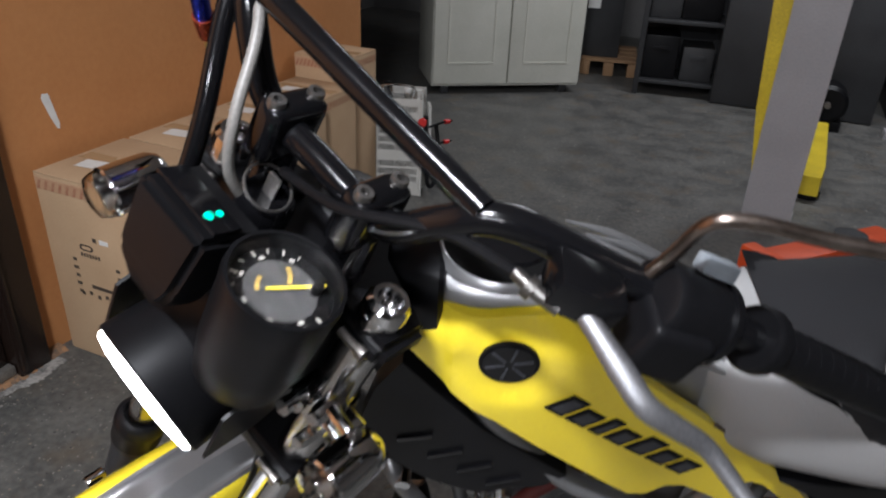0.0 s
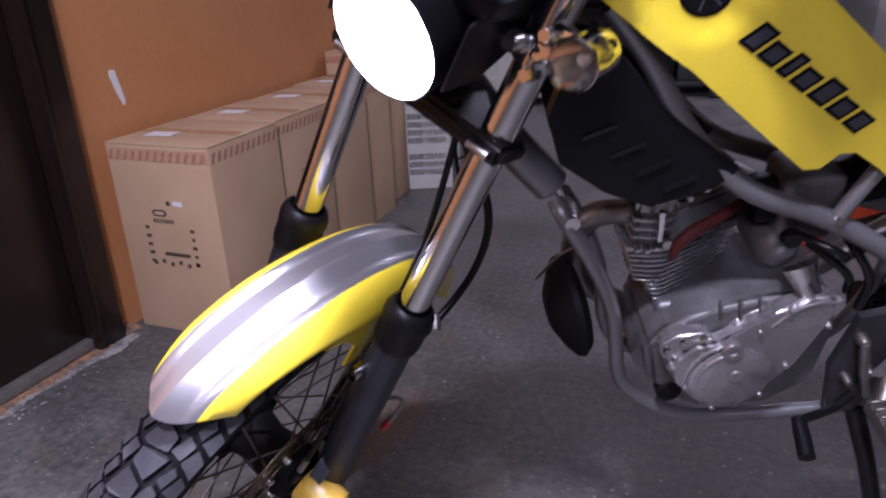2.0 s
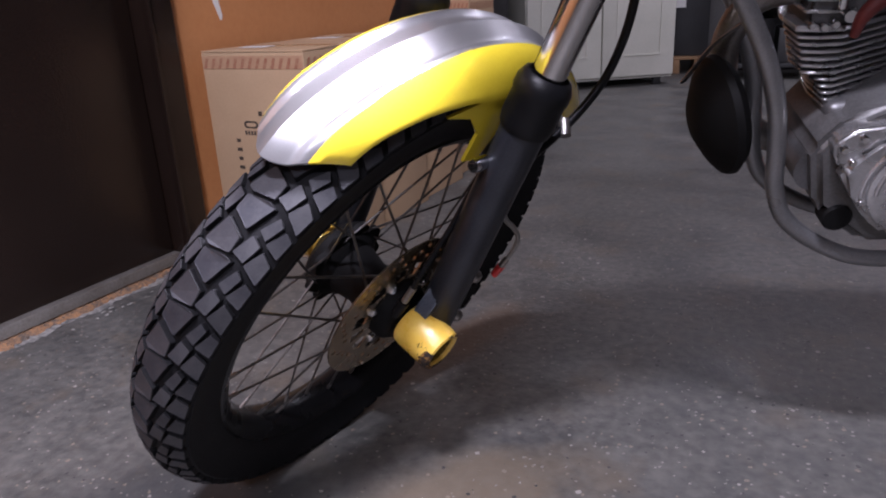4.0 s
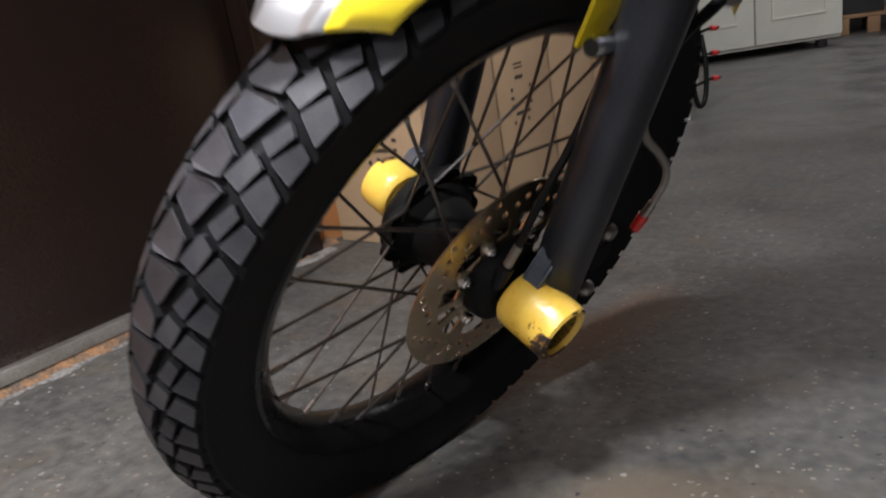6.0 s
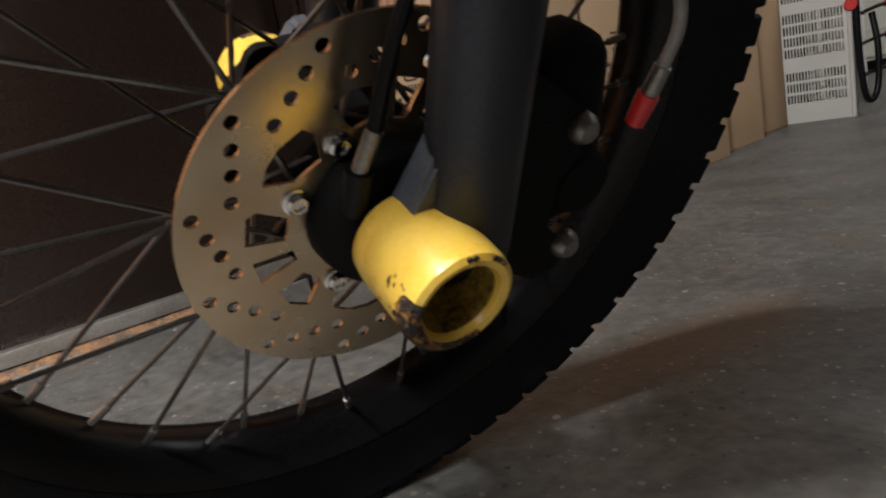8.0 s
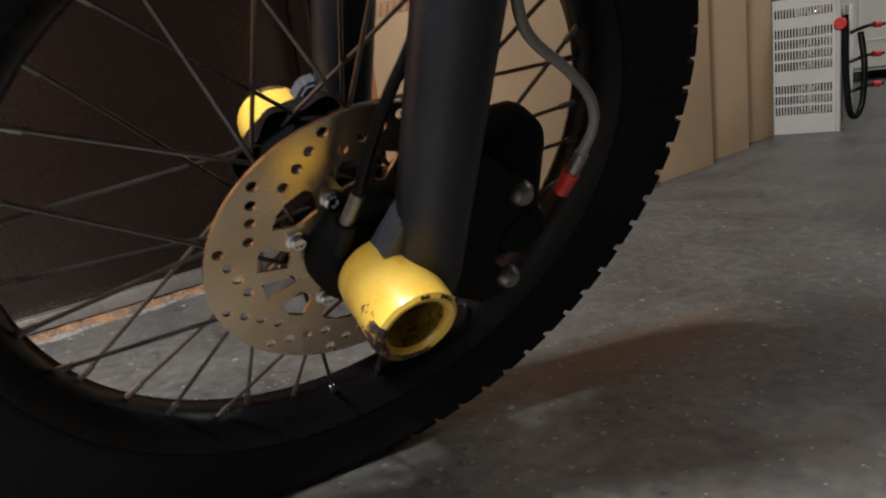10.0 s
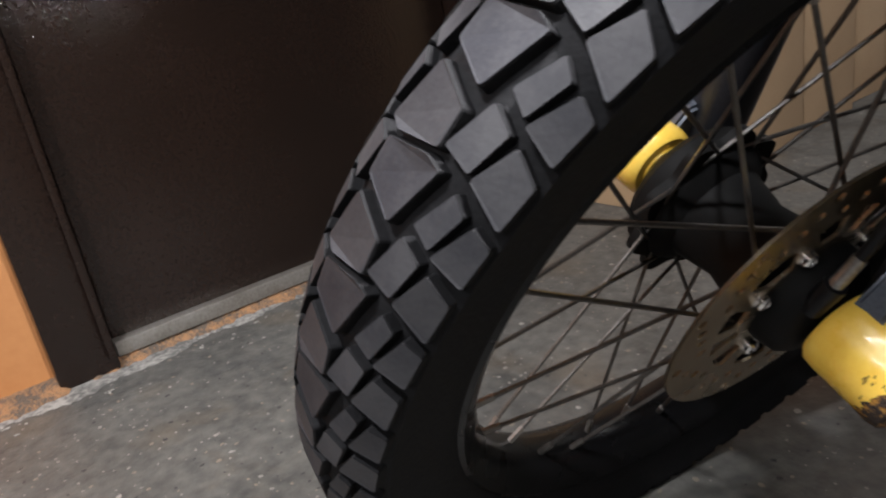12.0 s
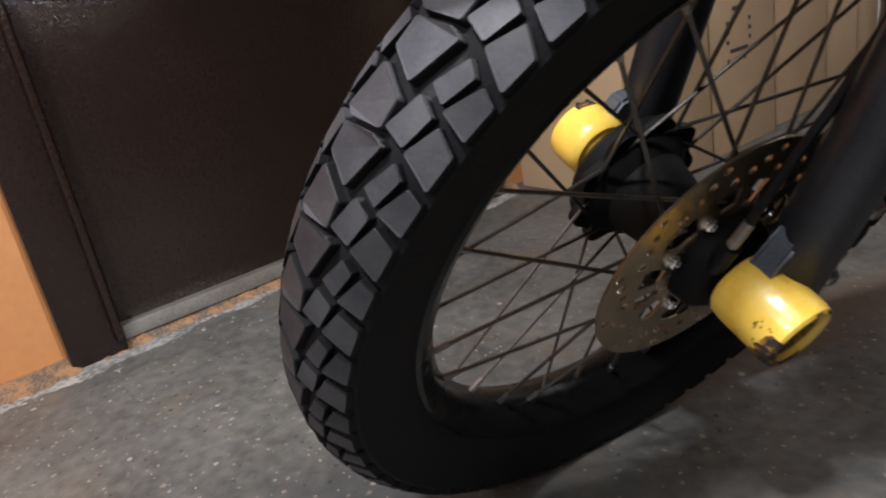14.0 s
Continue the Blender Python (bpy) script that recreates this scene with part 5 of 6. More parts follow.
def mirrored(bm):
    for v in bm.verts:
        v.co.y = 2 * MIDB - v.co.y
    return bm


# steering head and main frame
on_frame("steering_head", tube([(0.232, 0, 0.50), (0.345, 0, 0.74)], 0.028, 20), FRAME, "grey painted steering head")
on_frame("top_tube", tube([(0.30, 0, 0.62), (0.45, 0, 0.60), (0.62, 0, 0.52), (0.80, 0, 0.40)], 0.024, 14), FRAME)
on_frame("front_tube", tube([(0.26, 0, 0.53), (0.31, 0, 0.455), (0.36, -0.0, 0.395)], 0.023, 14), FRAME, "grey painted front frame tube")
for s in (-1, 1):
    on_frame("side_rail", tube([(0.40, s * 0.040 - 0.01, 0.625), (0.44, s * 0.046 - 0.009, 0.572), (0.48, s * 0.054 - 0.004, 0.505), (0.525, s * 0.060, 0.452), (0.575, s * 0.064, 0.412), (0.67, s * 0.068, 0.372), (0.76, s * 0.07, 0.318), (0.83, s * 0.072, 0.293), (0.87, s * 0.072, 0.30)], 0.0120, 16, 6), FRAME, "smooth grey painted frame rail")
    on_frame("subframe_tube", tube([(0.85, s * 0.072, 0.30), (0.94, s * 0.08, 0.345), (1.08, s * 0.085, 0.42), (1.28, s * 0.07, 0.50)], 0.0125, 12), FRAME)
    on_frame("cradle_tube", tube([(0.362, s * 0.022, 0.388), (0.372, s * 0.040, 0.372), (0.395, s * 0.047, 0.334), (0.420, s * 0.05, 0.285), (0.439, s * 0.05, 0.231), (0.448, s * 0.05, 0.180), (0.455, s * 0.05, 0.130), (0.474, s * 0.052, 0.087), (0.521, s * 0.054, 0.050), (0.582, s * 0.056, 0.030), (0.69, s * 0.06, 0.038), (0.80, s * 0.065, 0.06), (0.85, s * 0.07, 0.16), (0.86, s * 0.072, 0.29)], 0.0102, 14, 6), FRAME, "grey painted cradle tube")
    on_frame("frame_bolt", rod((0.380, s * 0.02, 0.372), (0.380, s * 0.052, 0.372), 0.009, 10), CHROME)
    on_frame("stay_stud", tube([(0.667, s * 0.062, 0.378), (0.668, s * 0.084, 0.384)], 0.0065, 12), CHROME, "chrome stud on the frame rail")
    on_frame("stay", tube([(0.667, s * 0.075, 0.383), (0.69, s * 0.07, 0.425), (0.72, s * 0.06, 0.47)], 0.009, 12), FRAME)

# fuel tank with filler
tank = on_frame("fuel_tank", loft([tank_ring(*q, inset=0.037) for q in (
    (0.372, 0.034, 0.668, 0.645), (0.384, 0.060, 0.690, 0.640), (0.402, 0.078, 0.704, 0.632), (0.44, 0.092, 0.710, 0.615), (0.50, 0.096, 0.710, 0.575),
    (0.55, 0.094, 0.696, 0.535), (0.60, 0.092, 0.672, 0.495), (0.65, 0.088, 0.645, 0.48), (0.70, 0.075, 0.610, 0.47), (0.73, 0.05, 0.59, 0.47))]), SILVER, "silver metallic fuel tank")
on_frame("filler_ring", lathe([(0.054, -0.006), (0.051, -0.0005), (0.049, 0.0012), (0.0475, 0.0005), (0.0465, -0.006)], "z", 44, (0.462, MIDB, 0.7125), turn=(0, 2, 0), close=True), SILVER, "silver filler rim", parent=tank)
on_frame("filler_bowl", lathe([(0.0480, 0.0004), (0.0465, -0.0010), (0.0, -0.0010)], "z", 44, (0.462, MIDB, 0.7125), turn=(0, 2, 0)), MATT, "black filler bowl", parent=tank)
cap = on_frame("filler_cap", lathe([(0.033, -0.002), (0.0345, 0.001), (0.033, 0.004), (0.024, 0.0065), (0.0, 0.007)], "z", 36, (0.470, MIDB + 0.004, 0.7125), turn=(0, 2, 0)), BLACKM, "glossy black filler cap", parent=tank)
on_frame("lock_cover", block((0.020, 0.012, 0.003), (0.470, MIDB + 0.004, 0.7200), 0.0014, (0, 2, 30), 2), BLACKM, "", cap)
on_frame("tank_front_cover", loft([tank_ring(*q, inset=0.035) for q in ((0.348, 0.046, 0.672, 0.620), (0.362, 0.070, 0.694, 0.618), (0.386, 0.086, 0.709, 0.616), (0.414, 0.092, 0.7150, 0.625), (0.418, 0.086, 0.7130, 0.64))]), BLACKP, "matt black cover before the filler")
for s in (-1, 1):
    for off, r in ((0.0, 0.0048), (0.016, 0.0036)):
        on_frame("tank_ridge", tube([(0.520 + off, MIDB + s * (0.050 - off), 0.6955), (0.565 + off, MIDB + s * (0.056 - off), 0.6765), (0.62 + off, MIDB + s * (0.056 - off), 0.6475), (0.675, MIDB + s * 0.050, 0.612)], [0.001, r, r, 0.001], 10, 6), SILVER, parent=tank)
LETTER = node_mat("silver_grey_print", (0.085, 0.088, 0.10), 0.3, 0.5, (0.06, 0.062, 0.072), 20, 300, 0.4, 0)
SHROUD = [(0.383, 0.637), (0.397, 0.662), (0.414, 0.685), (0.422, 0.687), (0.465, 0.690), (0.488, 0.693), (0.507, 0.695), (0.517, 0.690), (0.575, 0.643), (0.645, 0.584), (0.706, 0.530), (0.756, 0.478), (0.802, 0.420), (0.831, 0.371), (0.850, 0.328), (0.846, 0.326),
          (0.806, 0.344), (0.750, 0.372), (0.733, 0.388), (0.730, 0.412), (0.688, 0.450), (0.655, 0.473), (0.638, 0.473), (0.622, 0.457), (0.604, 0.457), (0.532, 0.520), (0.467, 0.577), (0.422, 0.608)]
CUT = [(0.694, 0.472), (0.720, 0.477), (0.733, 0.471), (0.781, 0.421), (0.795, 0.397), (0.787, 0.383), (0.770, 0.390), (0.754, 0.408), (0.725, 0.444)]


def shroud_y(x, z):
    y = -0.0985 + 0.11 * max(0, x - 0.5) ** 1.3 + 0.7 * max(0, 0.45 - x) ** 1.2 + 0.05 * abs(z - 0.55) ** 1.5
    d = math.hypot(x - 0.473, z - 0.647)
    y += 0.007 * (1 / (1 + math.exp(-(0.040 - d) * 420)))
    y += 0.006 * (1 / (1 + math.exp((x - 0.424) * 500)))
    y += 0.020 * max(0, z - 0.660) / 0.04
    return y


for s in (-1, 1):
    bm = plate(SHROUD, [CUT], 0.010, 0, shroud_y, 0.009)
    bmesh.ops.bevel(bm, geom=[e for e in bm.edges if len(e.link_faces) == 2 and e.calc_face_angle(0) > 1.2], offset=0.0025, segments=2, affect="EDGES")
    if s > 0:
        for v in bm.verts:
            v.co.z -= 0.022 * min(1, max(0, v.co.x - 0.415) / 0.05) * min(1, max(0, v.co.z - 0.60) / 0.06)
    shroud = on_frame("tank_shroud", bm if s < 0 else mirrored(bm), YELLOW, "glossy yellow tank side panel with emblem and lettering")
    for j, (name, r, material, lift, lab) in enumerate((("emblem", 0.0245, BLACKP, 0.0016, "round emblem rim"), ("emblem_face", 0.0215, BLACKM, 0.0026, "dark emblem face"))):
        bm = plate(circle(0.473, 0.648, r, 40), (), 0.003, 0, lambda x, z, lift=lift: shroud_y(0.473, 0.648) - lift, 0)
        on_frame(name, bm if s < 0 else mirrored(bm), material, lab, shroud)
    for k in range(6):
        a = k * math.pi / 3 + 0.26
        c, d = math.cos(a), math.sin(a)
        pts = [(0.473 + c * r - d * w, 0.648 + d * r + c * w) for r, w in ((0.004, -0.0008), (0.0195, -0.0013), (0.0195, 0.0013), (0.004, 0.0008))]
        bm = plate(pts, (), 0.001, 0, lambda x, z: shroud_y(0.473, 0.648) - 0.0034)
        on_frame("emblem_spoke", bm if s < 0 else mirrored(bm), LETTER, "", shroud, smooth=False)
    # name drawn as slanted plain bars
    ux, uz = 0.156, -0.118
    ln = math.hypot(ux, uz)
    ux, uz = ux / ln, uz / ln
    vx, vz = -uz * 0.93 - 0.0 * ux, ux * 0.93
    vx, vz = (vx + ux * 0.28), (vz + uz * 0.28)

    def stroke(u0, u1, v0, v1, grow=0.0):
        return [(0.507 + ux * u + vx * v, 0.603 + uz * u + vz * v) for u, v in
                ((u0 - grow, v0 - grow), (u1 + grow, v0 - grow), (u1 + grow, v1 + grow), (u0 - grow, v1 + grow))]
    STROKES = [(0.002, 0.018, 0, 0.026), (0.026, 0.044, 0, 0.020), (0.053, 0.063, 0, 0.025), (0.072, 0.090, 0, 0.020), (0.099, 0.118, 0, 0.026), (0.127, 0.146, 0, 0.020), (0.155, 0.173, 0, 0.020)]
    for grow, lift, material in ((0.0018, 0.0012, BLACKP), (-0.0022, 0.0022, LETTER)):
        for st in STROKES:
            bm = plate(stroke(*st, grow), (), 0.001, 0, lambda x, z, lift=lift: shroud_y(x, z) - lift)
            on_frame("lettering_bar", bm if s < 0 else mirrored(bm), material, "", shroud, smooth=False)
    # dark scratch
    bm = plate([(0.655, 0.576), (0.690, 0.546), (0.692, 0.548), (0.657, 0.579)], (), 0.0008, 0, lambda x, z: shroud_y(x, z) - 0.0007)
    on_frame("scratch", bm if s < 0 else mirrored(bm), INK, "", shroud, smooth=False)
# black cooling scoop below the tank
for s in (-1, 1):
    outline = [(0.385, 0.612), (0.46, 0.522), (0.548, 0.450), (0.526, 0.427), (0.458, 0.406), (0.405, 0.428), (0.357, 0.462), (0.343, 0.515), (0.36, 0.57)]
    bm = plate(outline, (), 0.02, 0, lambda x, z: -0.072 + 0.10 * max(0, 0.42 - x), 0.02)
    scoop = on_frame("air_scoop", bm if s < 0 else mirrored(bm), BLACKP, "matt black plastic scoop with grille slots")
    for k in range(4):
        c = (0.395 + k * 0.03, 0.505 - k * 0.022)
        pts = [(c[0] - 0.016, c[1] - 0.014), (c[0] + 0.018, c[1] + 0.002), (c[0] + 0.017, c[1] + 0.006), (c[0] - 0.017, c[1] - 0.009)]
        bm = plate(pts, (), 0.006, 0, lambda x, z: -0.0755 + 0.10 * max(0, 0.42 - x))
        on_frame("slat", bm if s < 0 else mirrored(bm), BLACKM, "", scoop, smooth=False)

# seat and tail
SEAT = ((0.632, 0.045, 0.620, 0.56), (0.655, 0.080, 0.640, 0.535), (0.71, 0.100, 0.650, 0.512), (0.80, 0.112, 0.656, 0.500), (0.90, 0.120, 0.654, 0.498),
        (1.05, 0.128, 0.640, 0.505), (1.20, 0.12, 0.645, 0.53), (1.30, 0.09, 0.648, 0.56), (1.33, 0.05, 0.635, 0.585))


def seat_loft(grow, x0, low_edge=None, steps=70):
    """The seat's padded body; low_edge keeps only what lies above a line along the side."""
    rings = []
    for x in np.linspace(x0, 1.33 + grow, steps):
        w, t, l = (float(np.interp(x, [q[0] for q in SEAT], [q[c] for q in SEAT])) for c in (1, 2, 3))
        ring = tank_ring(x, w + grow, t + grow, l, 40, 0.55, 0.6)
        if low_edge:
            ring = [(x, y if z >= low_edge(x) else MIDB + (y - MIDB) * (w - 0.018) / (w - 0.014 + grow), max(z, low_edge(x))) for x, y, z in ring]
        rings.append(ring)
    return loft(rings)


on_frame("seat", seat_loft(0, 0.632), SEATG, "light grey vinyl seat side")
on_frame("seat_top", seat_loft(0.0022, 0.692, lambda x: float(np.interp(x, (0.692, 0.736, 0.785, 0.85, 1.0, 1.3), (0.650, 0.632, 0.582, 0.556, 0.552, 0.60)))), SEATB, "black vinyl seat top")
pts, hole = circle(0, 0, 0.036, 32), circle(0, 0, 0.029, 32)
bm = plate(pts, [hole], 0.002, 0)
bm2 = plate([(-0.022, -0.02), (-0.016, -0.026), (0.022, 0.018), (0.016, 0.024)], (), 0.002, 0)
tilt = Matrix.Translation((0.800, -0.096, 0.6585)) @ Euler((radians(-72), 0, 0)).to_matrix().to_4x4()
on_frame("emblem", tilted(join(bm, bm2), tilt), SEATG, "pale ring emblem on the seat top", smooth=False)
for s in (-1, 1):
    outline = [(0.735, 0.502), (0.80, 0.497), (1.10, 0.505), (1.20, 0.52), (1.05, 0.43), (0.90, 0.345), (0.85, 0.335), (0.826, 0.40), (0.80, 0.455)]
    bm = plate(outline, (), 0.02, 0, lambda x, z: -0.085 - 0.12 * max(0, z - 0.42), 0.03)
    on_frame("side_cover", bm if s < 0 else mirrored(bm), BLACKP, "black plastic side cover")
on_frame("rear_fender", loft([tank_ring(x, w, t, l, 20) for x, w, t, l in ((0.9, 0.06, 0.5, 0.46), (1.15, 0.075, 0.53, 0.50), (1.35, 0.08, 0.57, 0.545), (1.52, 0.06, 0.585, 0.568))]), YELLOW, "yellow rear fender")

# engine
def cast(name, outline, y0, y1, material, label="", parent=None, bevel=0.004):
    """A cast cover: an outline in the side plane, between two depths, with rounded edges."""
    bm = loft([[(x, y, z) for x, z in outline] for y in (y0, y1)])
    bmesh.ops.bevel(bm, geom=bm.edges[:], offset=bevel, segments=3, affect="EDGES")
    return on_frame(name, bm, material, label, parent)


def stud(x, z, y, r=0.0050, material=None, parent=None, name="bolt"):
    return on_frame(name, lathe([(0.0, -0.004), (r * 0.8, -0.004), (r, -0.002), (r, 0.012)], "y", 10, (x, y, z)), material or CHROME, "", parent)


# case alloy set darker, standing in for shadow between the engine castings
SHADEDALU = node_mat("shaded_case_alloy", (0.17, 0.17, 0.175), 0.42, 0.65, (0.085, 0.084, 0.082), 20, 300, 0.35, 0.08)
DULLALU = node_mat("dark_cast_alloy", (0.17, 0.17, 0.17), 0.5, 0.6, (0.09, 0.088, 0.085), 24, 300, 0.4, 0.1)
case = cast("crankcase", [(0.496, 0.112), (0.56, 0.060), (0.66, 0.062), (0.715, 0.105), (0.722, 0.20), (0.70, 0.265), (0.615, 0.262), (0.560, 0.238), (0.510, 0.224), (0.480, 0.185)], -0.070, 0.075, DULLALU, "cast aluminium crankcase", None, 0.010)
for x in (0.566, 0.590, 0.614, 0.652, 0.676):
    on_frame("rib", block((0.0035, 0.010, 0.030), (x, -0.071, 0.246 if x < 0.63 else 0.25), 0.0014, (0, -8, 0), 1), SHADEDALU, "", case)
cover = cast("generator_cover", [(0.503, 0.171), (0.514, 0.188), (0.542, 0.197), (0.566, 0.213), (0.590, 0.222), (0.606, 0.234), (0.622, 0.252), (0.642, 0.270), (0.664, 0.281), (0.688, 0.283), (0.698, 0.257), (0.693, 0.229), (0.676, 0.203),
                                 (0.658, 0.172), (0.646, 0.132), (0.626, 0.104), (0.603, 0.091), (0.570, 0.088), (0.545, 0.108), (0.521, 0.142)], -0.094, -0.066, ALU, "smooth cast generator cover", None, 0.007)
on_frame("raised_disc", lathe([(0.0, -0.1005), (0.045, -0.1000), (0.052, -0.0965), (0.053, -0.090)], "y", 44, (0.588, 0, 0.150)), ALU, "", cover)
for a0, a1, r, d in ((1.9, 3.3, 0.060, -0.0945), (2.0, 3.2, 0.047, -0.0995)):
    on_frame("rib", tube([(0.590 + math.cos(a) * r, d, 0.150 + math.sin(a) * r) for a in np.linspace(a0, a1, 9)], 0.0026, 8, 1), ALU, "", cover)
on_frame("rib", tube([(0.622, -0.0940, 0.236), (0.645, -0.0945, 0.262), (0.670, -0.0945, 0.273), (0.690, -0.0940, 0.272)], 0.0022, 8, 5), ALU, "", cover)
on_frame("inspection_plug", lathe([(0.0, -0.1005), (0.0060, -0.1005), (0.0065, -0.1030), (0.0120, -0.1030), (0.0135, -0.0995), (0.0135, -0.09)], "y", 24, (0.580, 0, 0.203)), ALU, "", cover)
on_frame("inspection_plug", lathe([(0.0, -0.1015), (0.0012, -0.1015), (0.0014, -0.1030), (0.0085, -0.1030), (0.0095, -0.1000), (0.0095, -0.09)], "y", 20, (0.592, 0, 0.158)), ALU, "", cover)
for x, z in ((0.512, 0.172), (0.546, 0.193), (0.610, 0.229), (0.640, 0.262), (0.692, 0.277), (0.690, 0.236), (0.655, 0.168), (0.632, 0.118), (0.574, 0.094), (0.532, 0.136)):
    stud(x, z, -0.0950, 0.0036, ALU, cover)
boss = cast("timing_case", [(0.494, 0.203), (0.512, 0.219), (0.548, 0.224), (0.560, 0.214), (0.556, 0.198), (0.530, 0.186), (0.508, 0.172), (0.498, 0.182)], -0.086, -0.060, ALU, "small bright cast case", None, 0.004)
for x, z in ((0.503, 0.198), (0.520, 0.210), (0.545, 0.215), (0.515, 0.182)):
    stud(x, z, -0.0890, 0.0045, CHROME, boss)
on_frame("starter_motor", tube([(0.500, -0.050, 0.152), (0.500, 0.05, 0.152)], 0.028, 24), SHADEDALU, "grey starter motor")
on_frame("intake_dome", lathe([(0.0, -0.046), (0.012, -0.045), (0.022, -0.039), (0.0275, -0.028), (0.029, -0.010), (0.029, 0.03)], "y", 28, (0.636, 0, 0.308)), DULLALU, "dark cast dome beside the cylinder", parent=case)
on_frame("cone_cover", tube([(0.662, -0.090, 0.281), (0.655, -0.078, 0.292), (0.648, -0.066, 0.308)], [0.0110, 0.0145, 0.0205], 24), CHROME, "bright conical cover", parent=cover)
on_frame("cylinder_base", block((0.096, 0.080, 0.05), (0.548, 0.004, 0.204), 0.012, (0, -6, 0), 3), SHADEDALU, "cast cylinder base")

# top end: flat side, then a face slanting inwards towards the carburettor
CX, CY = 0.503, -0.022
SLANT = (math.cos(radians(28)), math.sin(radians(28)))


def round_fin(z, ahead, back, thick, name, material, parent, label="", bevel=0.0009, deep=0.10, inset=0.0):
    """A flat casting that follows the two faces, reaching ahead and back from their corner."""
    far = (CX + SLANT[0] * back, CY + SLANT[1] * back)
    face = CY + inset
    far = (far[0], far[1] + inset)
    outline = [(CX - ahead, face + 0.003), (CX - ahead * 0.5, face), (CX, face), far, (far[0] - 0.012, far[1] + 0.028), (CX + 0.03, face + deep), (CX - ahead * 0.8, face + deep), (CX - ahead - 0.004, face + deep * 0.5)]
    bm = loft([[(x, y, z - thick / 2) for x, y in outline], [(x, y, z + thick / 2) for x, y in outline]])
    bmesh.ops.bevel(bm, geom=bm.edges[:], offset=bevel, segments=1 if thick < 0.01 else 3, affect="EDGES")
    return on_frame(name, bm, material, label, parent)


# barrel in darker alloy than its fins, recess shade put into the colour
barrel = round_fin(0.254, -0.006, 0.088, 0.104, "cylinder", DULLALU, None, "finned aluminium cylinder", 0.003, 0.070, 0.013)
for k in range(11):
    ahead = (0.005, 0.007, 0.010, 0.014, 0.018, 0.033, 0.036, 0.038, 0.040, 0.043, 0.046)[k]
    round_fin(0.2165 + k * 0.0080, ahead, 0.098 + 0.0026 * k, 0.0030, "fin", ALU, barrel, deep=0.085)
head = round_fin(0.3280, 0.038, 0.118, 0.056, "cylinder_head", SHADEDALU, None, "cast cylinder head with bolts", 0.004, inset=0.006)
round_fin(0.3060, 0.050, 0.126, 0.0060, "gasket_flange", ALU, head)
for k in range(3):
    round_fin(0.3240 + k * 0.0125, 0.044, 0.010, 0.0032, "fin", ALU, head)
top = [(0.462, -0.014), (0.500, -0.018), (0.512, -0.012), (0.602, 0.034), (0.595, 0.08), (0.47, 0.08)]
bm = loft([[(x, y, z) for x, y in top] for z in (0.352, 0.386)])
bmesh.ops.bevel(bm, geom=bm.edges[:], offset=0.006, segments=3, affect="EDGES")
on_frame("rocker_cover", bm, ALU, "", head)
on_frame("rocker_rib", tube([(0.512, -0.014, 0.366), (0.560, 0.011, 0.370), (0.600, 0.031, 0.376)], 0.0042, 8), ALU, "", head)
for x, z in ((0.466, 0.312), (0.478, 0.310), (0.489, 0.313)):
    on_frame("bolt", lathe([(0.0, -0.008), (0.0034, -0.008), (0.0046, -0.005), (0.0046, 0.006)], "y", 10, (x, CY - 0.001, z)), CHROME, "", head)
for d, z in ((0.026, 0.372), (0.052, 0.376), (0.084, 0.380), (0.100, 0.378)):
    on_frame("bolt", lathe([(0.0, -0.006), (0.0036, -0.006), (0.0044, -0.004), (0.0050, 0.0), (0.0050, 0.008)], "y", 10, (CX + SLANT[0] * d, CY + SLANT[1] * d + 0.004, z)), CHROME, "", head)
ex, ey = CX + SLANT[0] * 0.124, CY + SLANT[1] * 0.124
on_frame("rocker_ear", block((0.020, 0.05, 0.064), (ex + 0.004, ey + 0.022, 0.334), 0.005, (0, 0, 28), 3), ALU, "", head)
for k in range(5):
    on_frame("bolt", lathe([(0.0, -0.004), (0.0022, -0.004), (0.0030, 0.0), (0.0030, 0.008)], "y", 8, (ex + 0.002, ey - 0.002, 0.309 + k * 0.011)), CHROME, "", head)
on_frame("bolt", lathe([(0.0, -0.004), (0.0030, -0.004), (0.0040, 0.0), (0.0040, 0.008)], "y", 10, (ex + 0.014, ey + 0.004, 0.312)), CHROME, "", head)
on_frame("oil_pipe", rod((0.488, -0.036, 0.332), (0.486, -0.036, 0.374), 0.0044, 12), CHROME, "bright upright oil pipe", head)
on_frame("oil_union", rod((0.500, -0.034, 0.322), (0.500, -0.018, 0.322), 0.0064, 12), CHROME, "", head)
RED = node_mat("dull_red_rubber", (0.11, 0.018, 0.014), 0.6, 0, (0.07, 0.014, 0.012), 40, 300, 0.4, 0.1, spec=0.3)
plug = on_frame("plug_cap", tube([(0.508, -0.032, 0.300), (0.512, -0.034, 0.322), (0.528, -0.030, 0.337), (0.556, -0.018, 0.345), (0.592, 0.004, 0.352)], [0.0045, 0.0075, 0.0085, 0.0075, 0.0065], 16), RED, "dull red rubber spark plug cap")
on_frame("plug_lead", tube([(0.590, 0.003, 0.352), (0.604, 0.008, 0.358), (0.626, 0.016, 0.376)], [0.0055, 0.0045, 0.0045], 12), BLACKP, "", plug)
on_frame("carburettor", block((0.07, 0.07, 0.09), (0.66, 0, 0.365), 0.012, None, 3), DULLALU, "small cast carburettor")
on_frame("intake_boot", tube([(0.60, 0, 0.36), (0.66, 0, 0.37), (0.75, 0, 0.39)], 0.03, 16), BLACKP)
